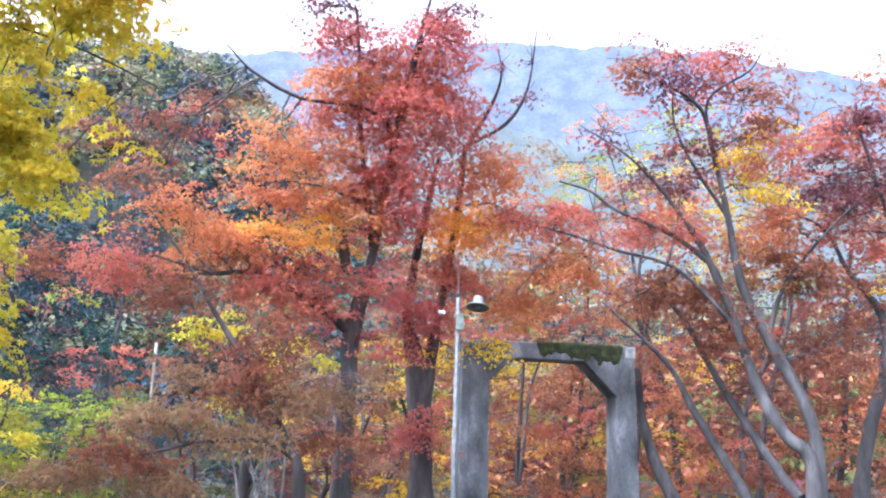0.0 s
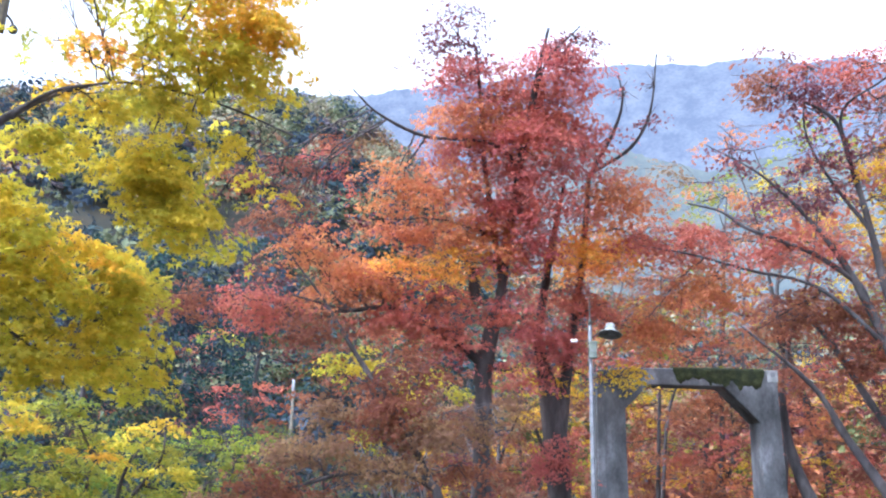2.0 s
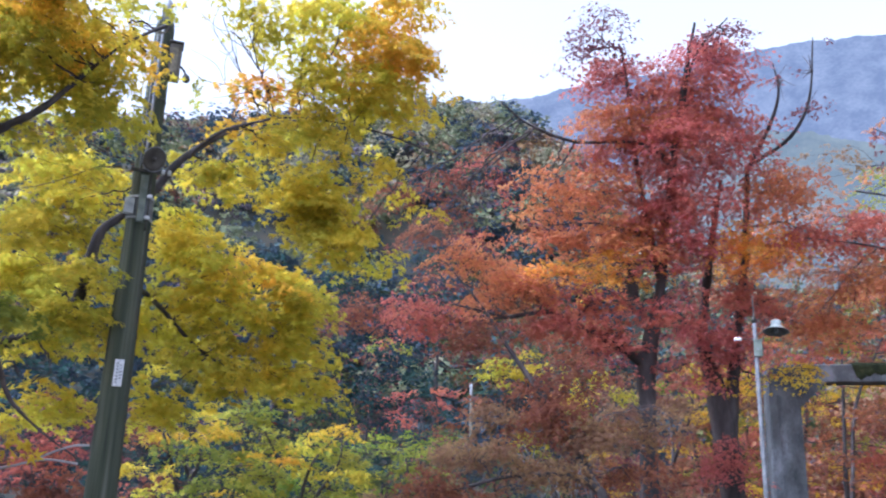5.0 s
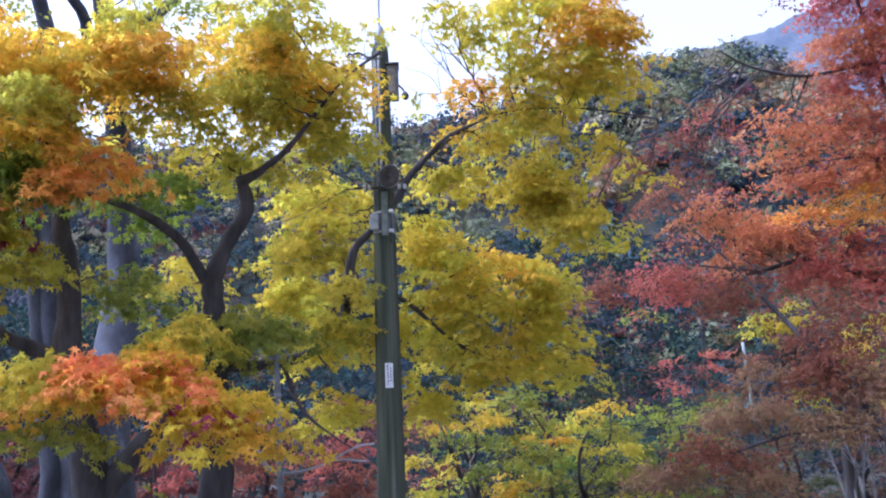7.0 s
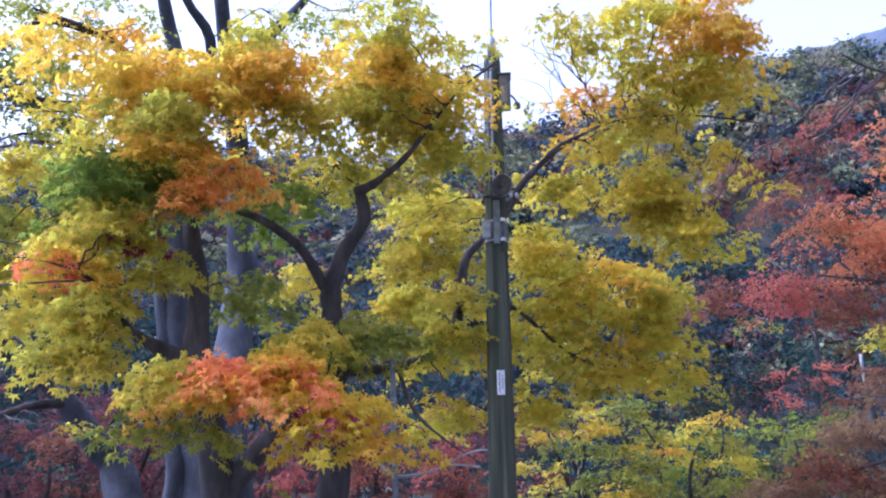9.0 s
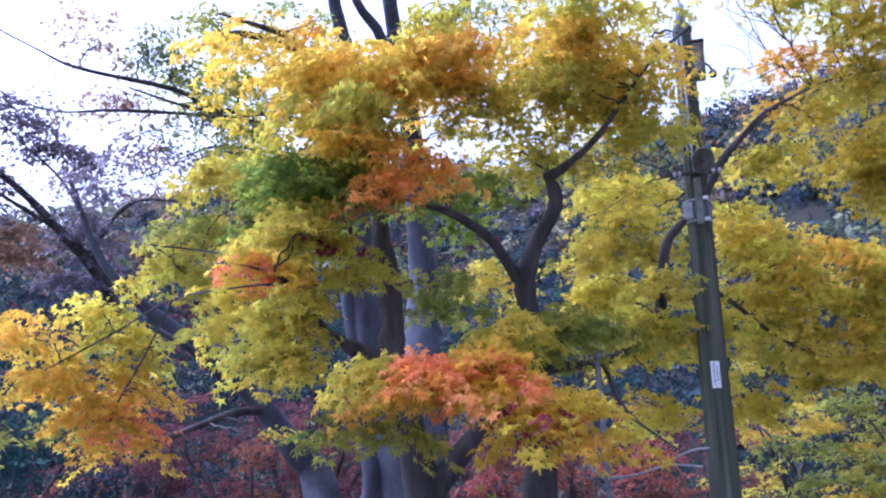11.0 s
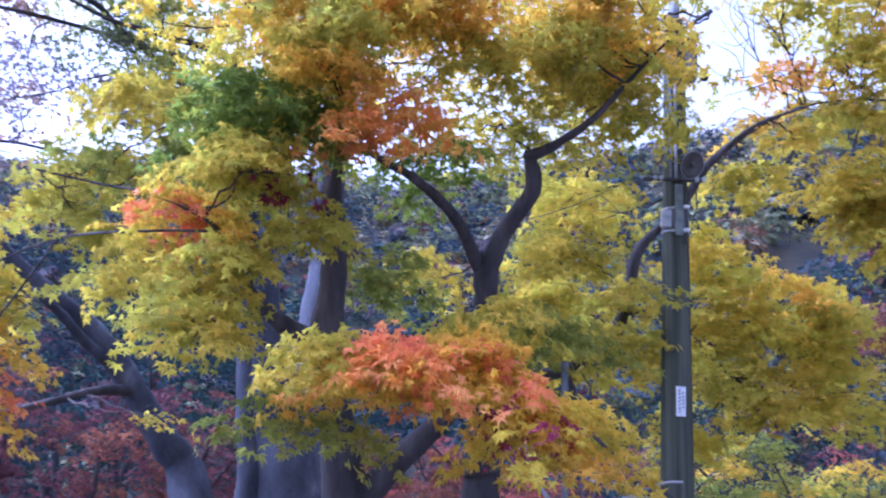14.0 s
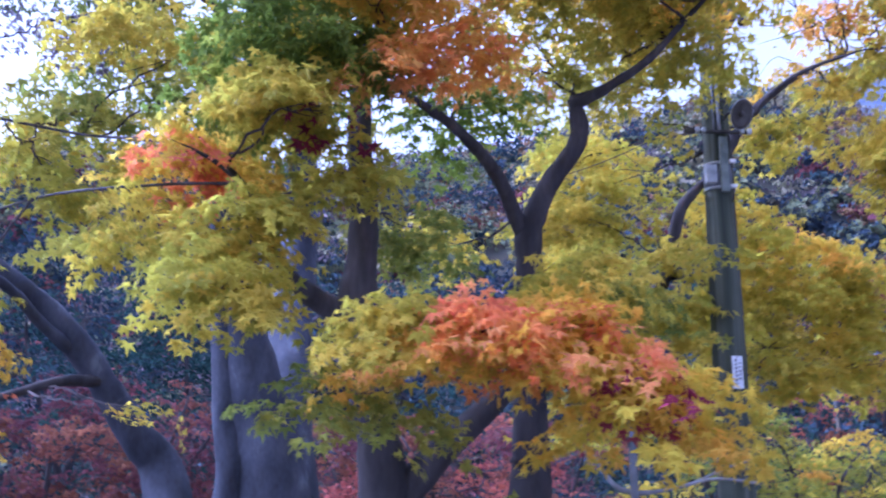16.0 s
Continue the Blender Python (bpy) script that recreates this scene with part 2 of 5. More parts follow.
TINTS = {
    "gold": ((0.604, 0.407, 0.0397), (0.51, 0.397, 0.0353), (0.647, 0.392, 0.0441)),
    "lemon": ((0.551, 0.479, 0.0485), (0.467, 0.448, 0.0441), (0.592, 0.459, 0.0441)),
    "lime": ((0.445, 0.393, 0.0397), (0.352, 0.347, 0.0397), (0.549, 0.428, 0.0441)),
    "green": ((0.2, 0.26, 0.035), (0.15, 0.21, 0.035), (0.27, 0.3, 0.035)),
    "olive": ((0.28, 0.29, 0.045), (0.18, 0.22, 0.04), (0.34, 0.31, 0.045)),
    "amber": ((0.643, 0.469, 0.042), (0.571, 0.469, 0.0378), (0.673, 0.428, 0.0504)),
    "orange": ((0.68, 0.35, 0.075), (0.66, 0.42, 0.065), (0.68, 0.28, 0.085)),
    "coral": ((0.66, 0.25, 0.1), (0.68, 0.31, 0.09), (0.6, 0.19, 0.1)),
    "crimson": ((0.26, 0.045, 0.09), (0.34, 0.07, 0.1), (0.2, 0.035, 0.07)),
    "scarlet": ((0.394, 0.123, 0.0867), (0.424, 0.153, 0.0867), (0.335, 0.0984, 0.0788)),
    "rose": ((0.433, 0.138, 0.113), (0.384, 0.113, 0.108), (0.473, 0.167, 0.113)),
    "flame": ((0.453, 0.182, 0.0837), (0.424, 0.153, 0.0837), (0.492, 0.227, 0.0837)),
    "rust": ((0.225, 0.092, 0.056), (0.28, 0.12, 0.06), (0.18, 0.068, 0.05)),
    "wine": ((0.16, 0.06, 0.065), (0.2, 0.075, 0.07), (0.13, 0.05, 0.06)),
    "russet": ((0.25, 0.15, 0.085), (0.21, 0.12, 0.08), (0.28, 0.18, 0.085)),
    # evergreen and deep: blue and lightness raised, some haze in the leaf colour
    "evergreen": ((0.0358, 0.0739, 0.0672), (0.0504, 0.0918, 0.0739), (0.0302, 0.0627, 0.0605)),
    "deep": ((0.036, 0.053, 0.066), (0.046, 0.066, 0.078), (0.03, 0.044, 0.06)),
    "moss": ((0.12, 0.135, 0.055), (0.09, 0.11, 0.05), (0.15, 0.155, 0.06)),
    "plum": ((0.16, 0.135, 0.15), (0.2, 0.16, 0.165), (0.13, 0.115, 0.135)),
    # far wood: paler, bluer tints with the distance haze painted into the leaves
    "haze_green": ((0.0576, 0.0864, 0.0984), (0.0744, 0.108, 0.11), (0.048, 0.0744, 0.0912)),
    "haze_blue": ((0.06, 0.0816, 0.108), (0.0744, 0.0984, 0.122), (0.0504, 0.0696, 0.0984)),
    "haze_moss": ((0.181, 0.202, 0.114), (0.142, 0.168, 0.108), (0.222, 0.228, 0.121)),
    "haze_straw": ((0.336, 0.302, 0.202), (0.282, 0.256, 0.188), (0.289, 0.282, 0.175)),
}


def foliage(tree, pads, size, shape=STAR, mat=LEAF, name="foliage", spray=0.34, per=10, flat=0.4, label="", droop=0.5, mul=1.0, disc=0.4, heap=90, shell=False):
    """Leaves in small flat sprays that fill clumps. pads: ((x, y, z, half width, half height), tint, number of leaves)."""
    base = np.array(tree.matrix_basis.translation) if tree is not None else np.zeros(3)
    V, F, C, n0 = [], [], [], 0
    tv, tf = shape
    for pad, tint, count in pads:
        c = np.array(pad[:3]) - base
        rad = np.array((pad[3], pad[3], pad[4]))
        ns = max(1, int(count * mul / per))
        if shell:
            d = rs.standard_normal((ns, 3))
            d[:, 2] = np.abs(d[:, 2]) - 0.25
            d /= np.linalg.norm(d, axis=1, keepdims=True)
            lump = 1 + 0.22 * np.sin(d[:, :1] * 5 + c[0]) * np.cos(d[:, 1:2] * 6 + c[1]) + 0.12 * np.sin(d[:, 2:] * 9 + c[2])
            mid = c + d * rad * lump * rs.uniform(0.82, 1.06, (ns, 1))
        else:
            # small flat sprays of leaves, each a drooping disc, scattered through the clump
            nd = int(np.clip(round(ns * per / heap), 3, 60))
            q = rs.standard_normal((nd, 3))
            q /= np.linalg.norm(q, axis=1, keepdims=True)
            q *= rs.random((nd, 1)) ** 0.4
            tiers = max(2, round(2 * pad[4] / 0.17))
            level = (np.floor((q[:, 2] * 0.5 + 0.5) * tiers) + 0.5) / tiers * 2 - 1
            q[:, 2] = level * 0.95 + rs.normal(0, 0.07, nd)
            hub = c + q * rad
            size_d = disc * rs.uniform(0.7, 1.25, nd)
            lean = np.stack([q[:, 0] * 0.45, q[:, 1] * 0.45, np.ones(nd)], 1) + rs.normal(0, 0.1, (nd, 3))
            lean /= np.linalg.norm(lean, axis=1, keepdims=True)
            e1 = np.cross(lean, (0.2, 0.97, 0.1))
            e1 /= np.linalg.norm(e1, axis=1, keepdims=True)
            e2 = np.cross(lean, e1)
            k = rs.integers(0, nd, ns)
            th = rs.uniform(0, 2 * np.pi, ns)
            rho = rs.random(ns) ** 0.55 * (1 + 0.25 * np.sin(th * 3 + k))
            ca, sa = (np.cos(th) * rho)[:, None], (np.sin(th) * rho)[:, None]
            flatd = e1[k] * ca + e2[k] * sa
            mid = hub[k] + flatd * size_d[k][:, None] - np.array((0, 0, 1.0)) * (rho ** 2 * 0.4 * size_d[k])[:, None] + rs.normal(0, 0.02, (ns, 3))
            d = flatd + q[k] * 0.4 + rs.standard_normal((ns, 3)) * 0.1
            hue = rs.random((nd, 1))[k]
        out = d * (1, 1, 0.3)
        out += rs.standard_normal((ns, 3)) * (0.7, 0.7, 0.15)
        out[:, 2] -= droop * 0.6
        out /= np.linalg.norm(out, axis=1, keepdims=True)
        up = np.tile((0, 0, 1.0), (ns, 1)) + d * (0.5, 0.5, 0.1) + rs.standard_normal((ns, 3)) * 0.22
        side = np.cross(up, out)
        side /= np.linalg.norm(side, axis=1, keepdims=True) + 1e-9
        up = np.cross(out, side)
        shade = rs.random((ns, 1)) if shell else np.clip(hue + rs.normal(0, 0.16, (ns, 1)), 0, 1)
        cols = np.array(TINTS[tint])
        m = ns * per
        rep = np.repeat(np.arange(ns), per)
        al, ac = rs.uniform(-0.5, 0.6, (m, 1)), rs.uniform(-0.42, 0.42, (m, 1))
        pos = mid[rep] + (out[rep] * al + side[rep] * ac * (1 - 0.6 * np.abs(al)) + up[rep] * rs.normal(0, 0.05, (m, 1))) * spray
        tip = out[rep] * (0.75 + 0 * al) + side[rep] * np.sign(ac) * rs.uniform(0.1, 1.0, (m, 1)) + rs.standard_normal((m, 3)) * 0.3
        tip[:, 2] -= droop * rs.random(m)
        tip /= np.linalg.norm(tip, axis=1, keepdims=True)
        nor = up[rep] + rs.standard_normal((m, 3)) * flat
        y = np.cross(nor, tip)
        y /= np.linalg.norm(y, axis=1, keepdims=True) + 1e-9
        nor = np.cross(tip, y)
        s = size * rs.uniform(0.65, 1.25, (m, 1, 1))
        v = pos[:, None, :] + s * (tip[:, None, :] * tv[None, :, :1] + y[:, None, :] * tv[None, :, 1:2] + nor[:, None, :] * tv[None, :, 2:])
        k = np.clip(shade[rep] + rs.normal(0, 0.13, (m, 1)), 0, 1)
        col = np.where(k < 0.5, cols[1] + (cols[0] - cols[1]) * k * 2, cols[0] + (cols[2] - cols[0]) * (k * 2 - 1))
        V.append(v.reshape(-1, 3))
        F.append((tf[None] + (n0 + np.arange(m) * len(tv))[:, None, None]).reshape(-1, 3))
        C.append(np.repeat(col, len(tv), axis=0))
        n0 += m * len(tv)
    return tagged(mesh_object(name, np.vstack(V), np.vstack(F), mat, tree, np.vstack(C), label=label), kind="stuff")


def bm_box(bm, lo, hi):
    r = bmesh.ops.create_cube(bm, size=1)
    s = [h - l for l, h in zip(lo, hi)]
    m = Matrix.Translation([(l + h) / 2 for l, h in zip(lo, hi)]) @ Matrix.Diagonal((*s, 1))
    bmesh.ops.transform(bm, matrix=m, verts=r["verts"])
    return r["verts"]


def box(lo, hi, bevel=0.01):
    bm = bmesh.new()
    bm_box(bm, lo, hi)
    if bevel:
        bmesh.ops.bevel(bm, geom=bm.edges[:], offset=bevel, segments=2, affect="EDGES", profile=0.6)
    return bm


def lathe(profile, sides=20, m=None):
    """A closed or open turned form from (radius, height) pairs."""
    bm = bmesh.new()
    rings = []
    for r, h in profile:
        rings.append([bm.verts.new((r * math.cos(t), r * math.sin(t), h)) for t in np.linspace(0, 2 * np.pi, sides, endpoint=False)])
    for a, b in zip(rings, rings[1:]):
        for i in range(sides):
            bm.faces.new((a[i], a[(i + 1) % sides], b[(i + 1) % sides], b[i]))
    bm.faces.new(rings[0][::-1]), bm.faces.new(rings[-1])
    for f in bm.faces:
        f.smooth = len(f.verts) == 4
    bmesh.ops.recalc_face_normals(bm, faces=bm.faces)
    if m is not None:
        bmesh.ops.transform(bm, matrix=m, verts=bm.verts)
    return bm


def rod(points, radius, sides=8):
    """A round bar along points."""
    line = smooth_line([(*p, radius) for p in points], 4)
    v, f = tube(line, sides, 0.0)
    bm = bmesh.new()
    vs = [bm.verts.new(p) for p in v]
    for q in f:
        bm.faces.new([vs[i] for i in q]).smooth = True
    bm.faces.new(vs[:sides][::-1]), bm.faces.new(vs[-sides:])
    bmesh.ops.recalc_face_normals(bm, faces=bm.faces)
    return bm


# ---------------------------------------------------------------- the ground, valley floor and wooded slopes
def slope_height(x, y):
    """Height of the ground: level near the path, then the hill's side up to its ridge."""
    r, b = np.hypot(x, y), np.degrees(np.arctan2(-x, y))
    crest = np.interp(b, [-180, -90, -40, -28, -16, -8, 0, 4, 8, 14, 20, 30, 40, 50, 58, 64, 72, 90, 180],
                      [8, 8, 9, 9.5, 10, 12, 16, 20.8, 23.6, 24.6, 24, 21.2, 20.5, 20.5, 20.3, 19.5, 17, 10, 8])
    far = np.interp(b, [-40, -10, 5, 20, 60], [260, 230, 190, 170, 190])
    top = far * np.tan(np.radians(crest)) * 0.93
    t = np.clip((r - 62) / (far - 62), 0, 1)
    up = top * (0.55 * t + 0.45 * t * t * (3 - 2 * t))
    back = np.clip((r - far) / 300, 0, 1)
    h = up * (1 - 0.5 * back * back * (3 - 2 * back))
    wob = 2.0 * np.sin(x * 0.031 + 1.3) * np.cos(y * 0.027) + 1.5 * np.sin(x * 0.083 + y * 0.06)
    return h + wob * np.clip((r - 40) / 60, 0, 1) * np.clip(h / 20, 0, 1)


def build_ground():
    rr = np.concatenate([[0], np.geomspace(1.5, 24, 16), np.linspace(27, 330, 62), np.geomspace(350, 4500, 16)])
    th = np.linspace(-np.pi, np.pi, 181)[:-1]
    R, A = np.meshgrid(rr, th, indexing="ij")
    X, Y = -R * np.sin(A), R * np.cos(A)
    Z = slope_height(X, Y) + 0.03 * np.sin(X * 1.7) * np.cos(Y * 1.3)
    v = np.stack([X, Y, Z], -1).reshape(-1, 3)
    i, j = np.meshgrid(np.arange(len(rr) - 1), np.arange(180), indexing="ij")
    k = (j + 1) % 180
    f = np.stack([i * 180 + j, i * 180 + k, (i + 1) * 180 + k, (i + 1) * 180 + j], -1).reshape(-1, 4)
    ob = mesh_object("ground", v, f[:, ::-1], EARTH, None, smooth=True)
    ob.data.materials.append(BOUNCE_GROUND)
    # only the ring around the path, out of view, takes the bounce material
    near = np.repeat(rr[1:] < 12, 180).astype(np.int32)
    ob.data.polygons.foreach_set("material_index", near)
    tagged(ob, "unseen pale near ground added for bounce light, rising into a leaf-littered wooded hillside", "ground", kind="structure")


build_ground()

# the distant slopes across the valley, their paling by haze set as a glow


def hazed_woods(name, dark, light, scale):
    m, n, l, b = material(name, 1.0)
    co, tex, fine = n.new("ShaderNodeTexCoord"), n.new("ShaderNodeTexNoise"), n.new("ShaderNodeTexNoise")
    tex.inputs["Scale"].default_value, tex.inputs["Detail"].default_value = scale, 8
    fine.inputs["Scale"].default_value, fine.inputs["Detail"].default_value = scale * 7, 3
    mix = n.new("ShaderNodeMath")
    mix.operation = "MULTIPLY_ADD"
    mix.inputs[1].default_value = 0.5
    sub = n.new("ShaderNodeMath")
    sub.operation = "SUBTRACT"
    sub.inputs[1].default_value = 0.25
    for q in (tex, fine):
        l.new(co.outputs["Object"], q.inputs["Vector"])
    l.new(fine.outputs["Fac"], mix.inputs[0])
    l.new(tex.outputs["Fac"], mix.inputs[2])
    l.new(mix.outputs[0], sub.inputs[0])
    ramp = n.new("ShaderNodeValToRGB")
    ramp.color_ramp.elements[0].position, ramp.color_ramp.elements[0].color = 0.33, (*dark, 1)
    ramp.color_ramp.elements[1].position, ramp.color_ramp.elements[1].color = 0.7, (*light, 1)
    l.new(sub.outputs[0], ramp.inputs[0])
    # air haze is painted here as emission, over a nearly black base
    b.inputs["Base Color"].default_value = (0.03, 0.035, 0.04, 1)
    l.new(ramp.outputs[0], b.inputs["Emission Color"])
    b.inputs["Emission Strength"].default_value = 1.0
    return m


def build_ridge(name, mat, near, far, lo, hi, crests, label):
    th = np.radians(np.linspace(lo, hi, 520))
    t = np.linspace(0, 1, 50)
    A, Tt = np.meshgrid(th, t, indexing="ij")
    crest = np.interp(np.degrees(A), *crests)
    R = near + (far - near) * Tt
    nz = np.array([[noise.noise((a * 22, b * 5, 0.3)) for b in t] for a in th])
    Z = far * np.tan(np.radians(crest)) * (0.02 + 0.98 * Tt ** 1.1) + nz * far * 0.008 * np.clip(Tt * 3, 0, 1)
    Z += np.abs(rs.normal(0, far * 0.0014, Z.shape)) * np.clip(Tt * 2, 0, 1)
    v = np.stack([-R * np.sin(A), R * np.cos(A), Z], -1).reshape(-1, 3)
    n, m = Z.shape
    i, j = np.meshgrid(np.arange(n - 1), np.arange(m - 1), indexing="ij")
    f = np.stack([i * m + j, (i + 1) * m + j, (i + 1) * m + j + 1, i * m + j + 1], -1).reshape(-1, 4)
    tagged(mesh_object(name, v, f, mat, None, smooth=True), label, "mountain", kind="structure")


build_ridge("backdrop_ridge", hazed_woods("far_haze_glow", (0.062, 0.08, 0.126), (0.13, 0.145, 0.186), 0.03), 950, 1300, -75, 40,
            ([-75, -45, -32, -26, -20, -14, -8, -2, 4, 8, 12, 20, 40], [15, 19, 22.4, 24.3, 25.3, 25.7, 25.7, 25.2, 24.5, 24, 23.6, 19, 14]), "distant wooded ridge across the valley, its blue haze painted as glow")
build_ridge("backdrop_slope", hazed_woods("slope_haze_glow", (0.055, 0.072, 0.074), (0.1, 0.115, 0.1), 0.035), 560, 760, -75, 20,
            ([-75, -45, -30, -22, -16, -11, -7, -3, 2, 8, 20], [12, 15, 18, 19.5, 19.2, 20.4, 21.2, 20.6, 19, 16, 10]), "green wooded lower slope across the valley, haze painted as glow")


def build_woods():
    """The wood on the hillside, crown beside crown, and the thickets at its foot."""
    # the haze_ tints stand in for air between path and hill
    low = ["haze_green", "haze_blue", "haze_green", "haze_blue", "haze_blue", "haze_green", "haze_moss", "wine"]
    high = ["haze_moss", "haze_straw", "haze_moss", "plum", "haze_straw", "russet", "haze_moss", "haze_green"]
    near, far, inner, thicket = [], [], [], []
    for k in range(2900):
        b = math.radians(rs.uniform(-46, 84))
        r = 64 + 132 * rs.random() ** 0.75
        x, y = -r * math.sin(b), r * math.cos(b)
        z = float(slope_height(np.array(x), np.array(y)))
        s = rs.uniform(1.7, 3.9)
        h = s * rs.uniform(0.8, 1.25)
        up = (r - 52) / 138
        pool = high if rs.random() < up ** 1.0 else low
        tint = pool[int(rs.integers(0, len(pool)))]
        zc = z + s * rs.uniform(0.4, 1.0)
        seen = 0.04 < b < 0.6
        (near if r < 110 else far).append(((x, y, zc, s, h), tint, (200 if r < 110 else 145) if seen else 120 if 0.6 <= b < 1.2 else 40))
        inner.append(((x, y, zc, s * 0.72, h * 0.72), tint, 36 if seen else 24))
    for k in range(190):
        b, r = math.radians(rs.uniform(-46, -4)), rs.uniform(31, 58)
        s = rs.uniform(1.3, 2.3)
        tint = ["rust", "russet", "rust", "moss", "wine", "flame"][int(rs.integers(0, 6))]
        thicket.append(((-r * math.sin(b), r * math.cos(b), rs.uniform(0.6, 5.5) * r / 45, s, s * 0.7), tint, 230))
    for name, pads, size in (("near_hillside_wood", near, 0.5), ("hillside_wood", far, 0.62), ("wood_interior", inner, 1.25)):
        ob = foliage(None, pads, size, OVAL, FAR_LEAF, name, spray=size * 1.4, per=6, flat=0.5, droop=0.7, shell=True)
        tagged(ob, "dark evergreen and russet wood covering the hillside, haze in its leaf colour", "woodland", kind="stuff")
    ob = foliage(None, thicket, 0.34, OVAL, FAR_LEAF, "far_thicket", spray=0.45, per=6, flat=0.5, droop=0.7, shell=True)
    tagged(ob, "rust and russet thicket at the foot of the valley", "woodland", kind="stuff")


build_woods()

# ---------------------------------------------------------------- red maples across the path


def red_maple_main():
    tree = thing("maple_tree", (*(0.1, 14.61, 1.22)[:2], 0), "tall red and orange maple with a slender forked trunk", "tree", "red maples")
    b = tree.matrix_basis.translation
    lines = [limb(tree, "trunk", [(b.x, b.y, -0.1, 0.2), (0.09, 14.61, 1.41, 0.16), (0.12, 14.57, 2.64, 0.13), (0.13, 14.5, 3.4, 0.15), (0.39, 14.28, 4.62, 0.08), (0.64, 13.76, 6.39, 0.06), (0.89, 13.2, 7.73, 0.04), (1.03, 12.87, 8.35, 0.02)], BARK_LIGHT)]
    lines.append(limb(tree, "limb", [(0.14, 14.5, 3.35, 0.1), (-0.26, 14.27, 3.63, 0.06), (-1.07, 13.88, 4.03, 0.05), (-1.33, 13.74, 4.13, 0.04), (-1.9, 13.41, 4, 0.03)], BARK_BROWN, 8))
    lines.append(limb(tree, "limb", [(0.39, 14.28, 4.62, 0.06), (0.1, 13.98, 6.44, 0.04), (0.02, 13.71, 7.42, 0.03), (-0.07, 13.33, 8.24, 0.02)], BARK_BROWN, 8))
    lines.append(limb(tree, "limb", [(0.64, 13.76, 6.39, 0.05), (0.17, 13.56, 6.73, 0.03), (-0.83, 13.34, 6.74, 0.03), (-1.53, 12.99, 6.95, 0.02), (-1.91, 12.72, 7.23, 0.01)], BARK_BROWN, 8))
    lines.append(limb(tree, "limb", [(0.64, 13.73, 6.48, 0.04), (0.79, 13.49, 7.07, 0.03), (1, 13.02, 7.84, 0.02), (1.47, 12.55, 8.21, 0.01)], BARK_BROWN, 8))
    limb(tree, "stub", [(-0.03, 14.45, 4.36, 0.09), (-0.05, 14.38, 4.67, 0.09), (-0.05, 14.33, 4.9, 0.08)], BARK_BROWN, 10)
    pads = [
        (-0.24, 13.33, 7.79, 0.37, 0.32, "rose", 700), (1.16, 13.21, 7.87, 0.6, 0.39, "rose", 1300), (-0.45, 12.94, 8.56, 0.46, 0.23, "wine", 200), (-0.48, 13.14, 8.18, 0.32, 0.23, "wine", 250),
        (-0.21, 13.62, 7.13, 0.65, 0.42, "flame", 1300), (1.15, 13.5, 7.23, 0.56, 0.42, "scarlet", 1500), (0.76, 13.57, 6.61, 0.87, 0.37, "rose", 1900),
        (1.47, 12.83, 8.11, 0.23, 0.23, "wine", 200), (0.78, 13.71, 5.9, 0.77, 0.45, "rose", 1800), (0.42, 13.51, 7.6, 0.47, 0.42, "scarlet", 800), (0.62, 13.71, 7.1, 0.47, 0.33, "flame", 700), (-0.28, 13.79, 6.7, 0.46, 0.32, "scarlet", 700), (1.76, 13.83, 6.75, 0.28, 0.38, "rose", 350)]
    foliage(tree, [(p[:5], t, n) for *p, t, n in pads], 0.06, TRIPLE, mul=2.1, disc=0.44, droop=0.9)
    low = [
        (-0.53, 13.8, 6.07, 0.55, 0.37, "flame", 1000), (-1.24, 13.32, 6.16, 0.44, 0.22, "flame", 450), (-1.21, 13.57, 5.36, 0.53, 0.22, "flame", 700),
        (-0.01, 13.91, 5.36, 0.77, 0.36, "flame", 1700), (0.67, 13.84, 5.09, 0.45, 0.45, "rose", 1000), (-1.23, 13.73, 4.74, 0.58, 0.2, "orange", 700), (-0.26, 14.12, 4.94, 0.5, 0.27, "orange", 800),
        (-0.27, 14.11, 4.01, 0.54, 0.36, "scarlet", 800), (0.71, 14.05, 4.12, 0.45, 0.45, "rose", 1100), (-0.6, 13.84, 4.35, 0.58, 0.22, "scarlet", 700), (0.12, 14.09, 5.8, 0.65, 0.28, "scarlet", 800), (-1.15, 13.65, 5.8, 0.45, 0.27, "flame", 400), (-1.43, 13.69, 4.38, 0.44, 0.22, "rust", 400), (-0.31, 13.97, 3.6, 0.4, 0.2, "rose", 350), (0.83, 14.26, 3.35, 0.36, 0.36, "rose", 500)]
    foliage(tree, [(p[:5], t, n) for *p, t, n in low], 0.07, TRIPLE, mul=1.2, name="low_foliage", disc=0.46)
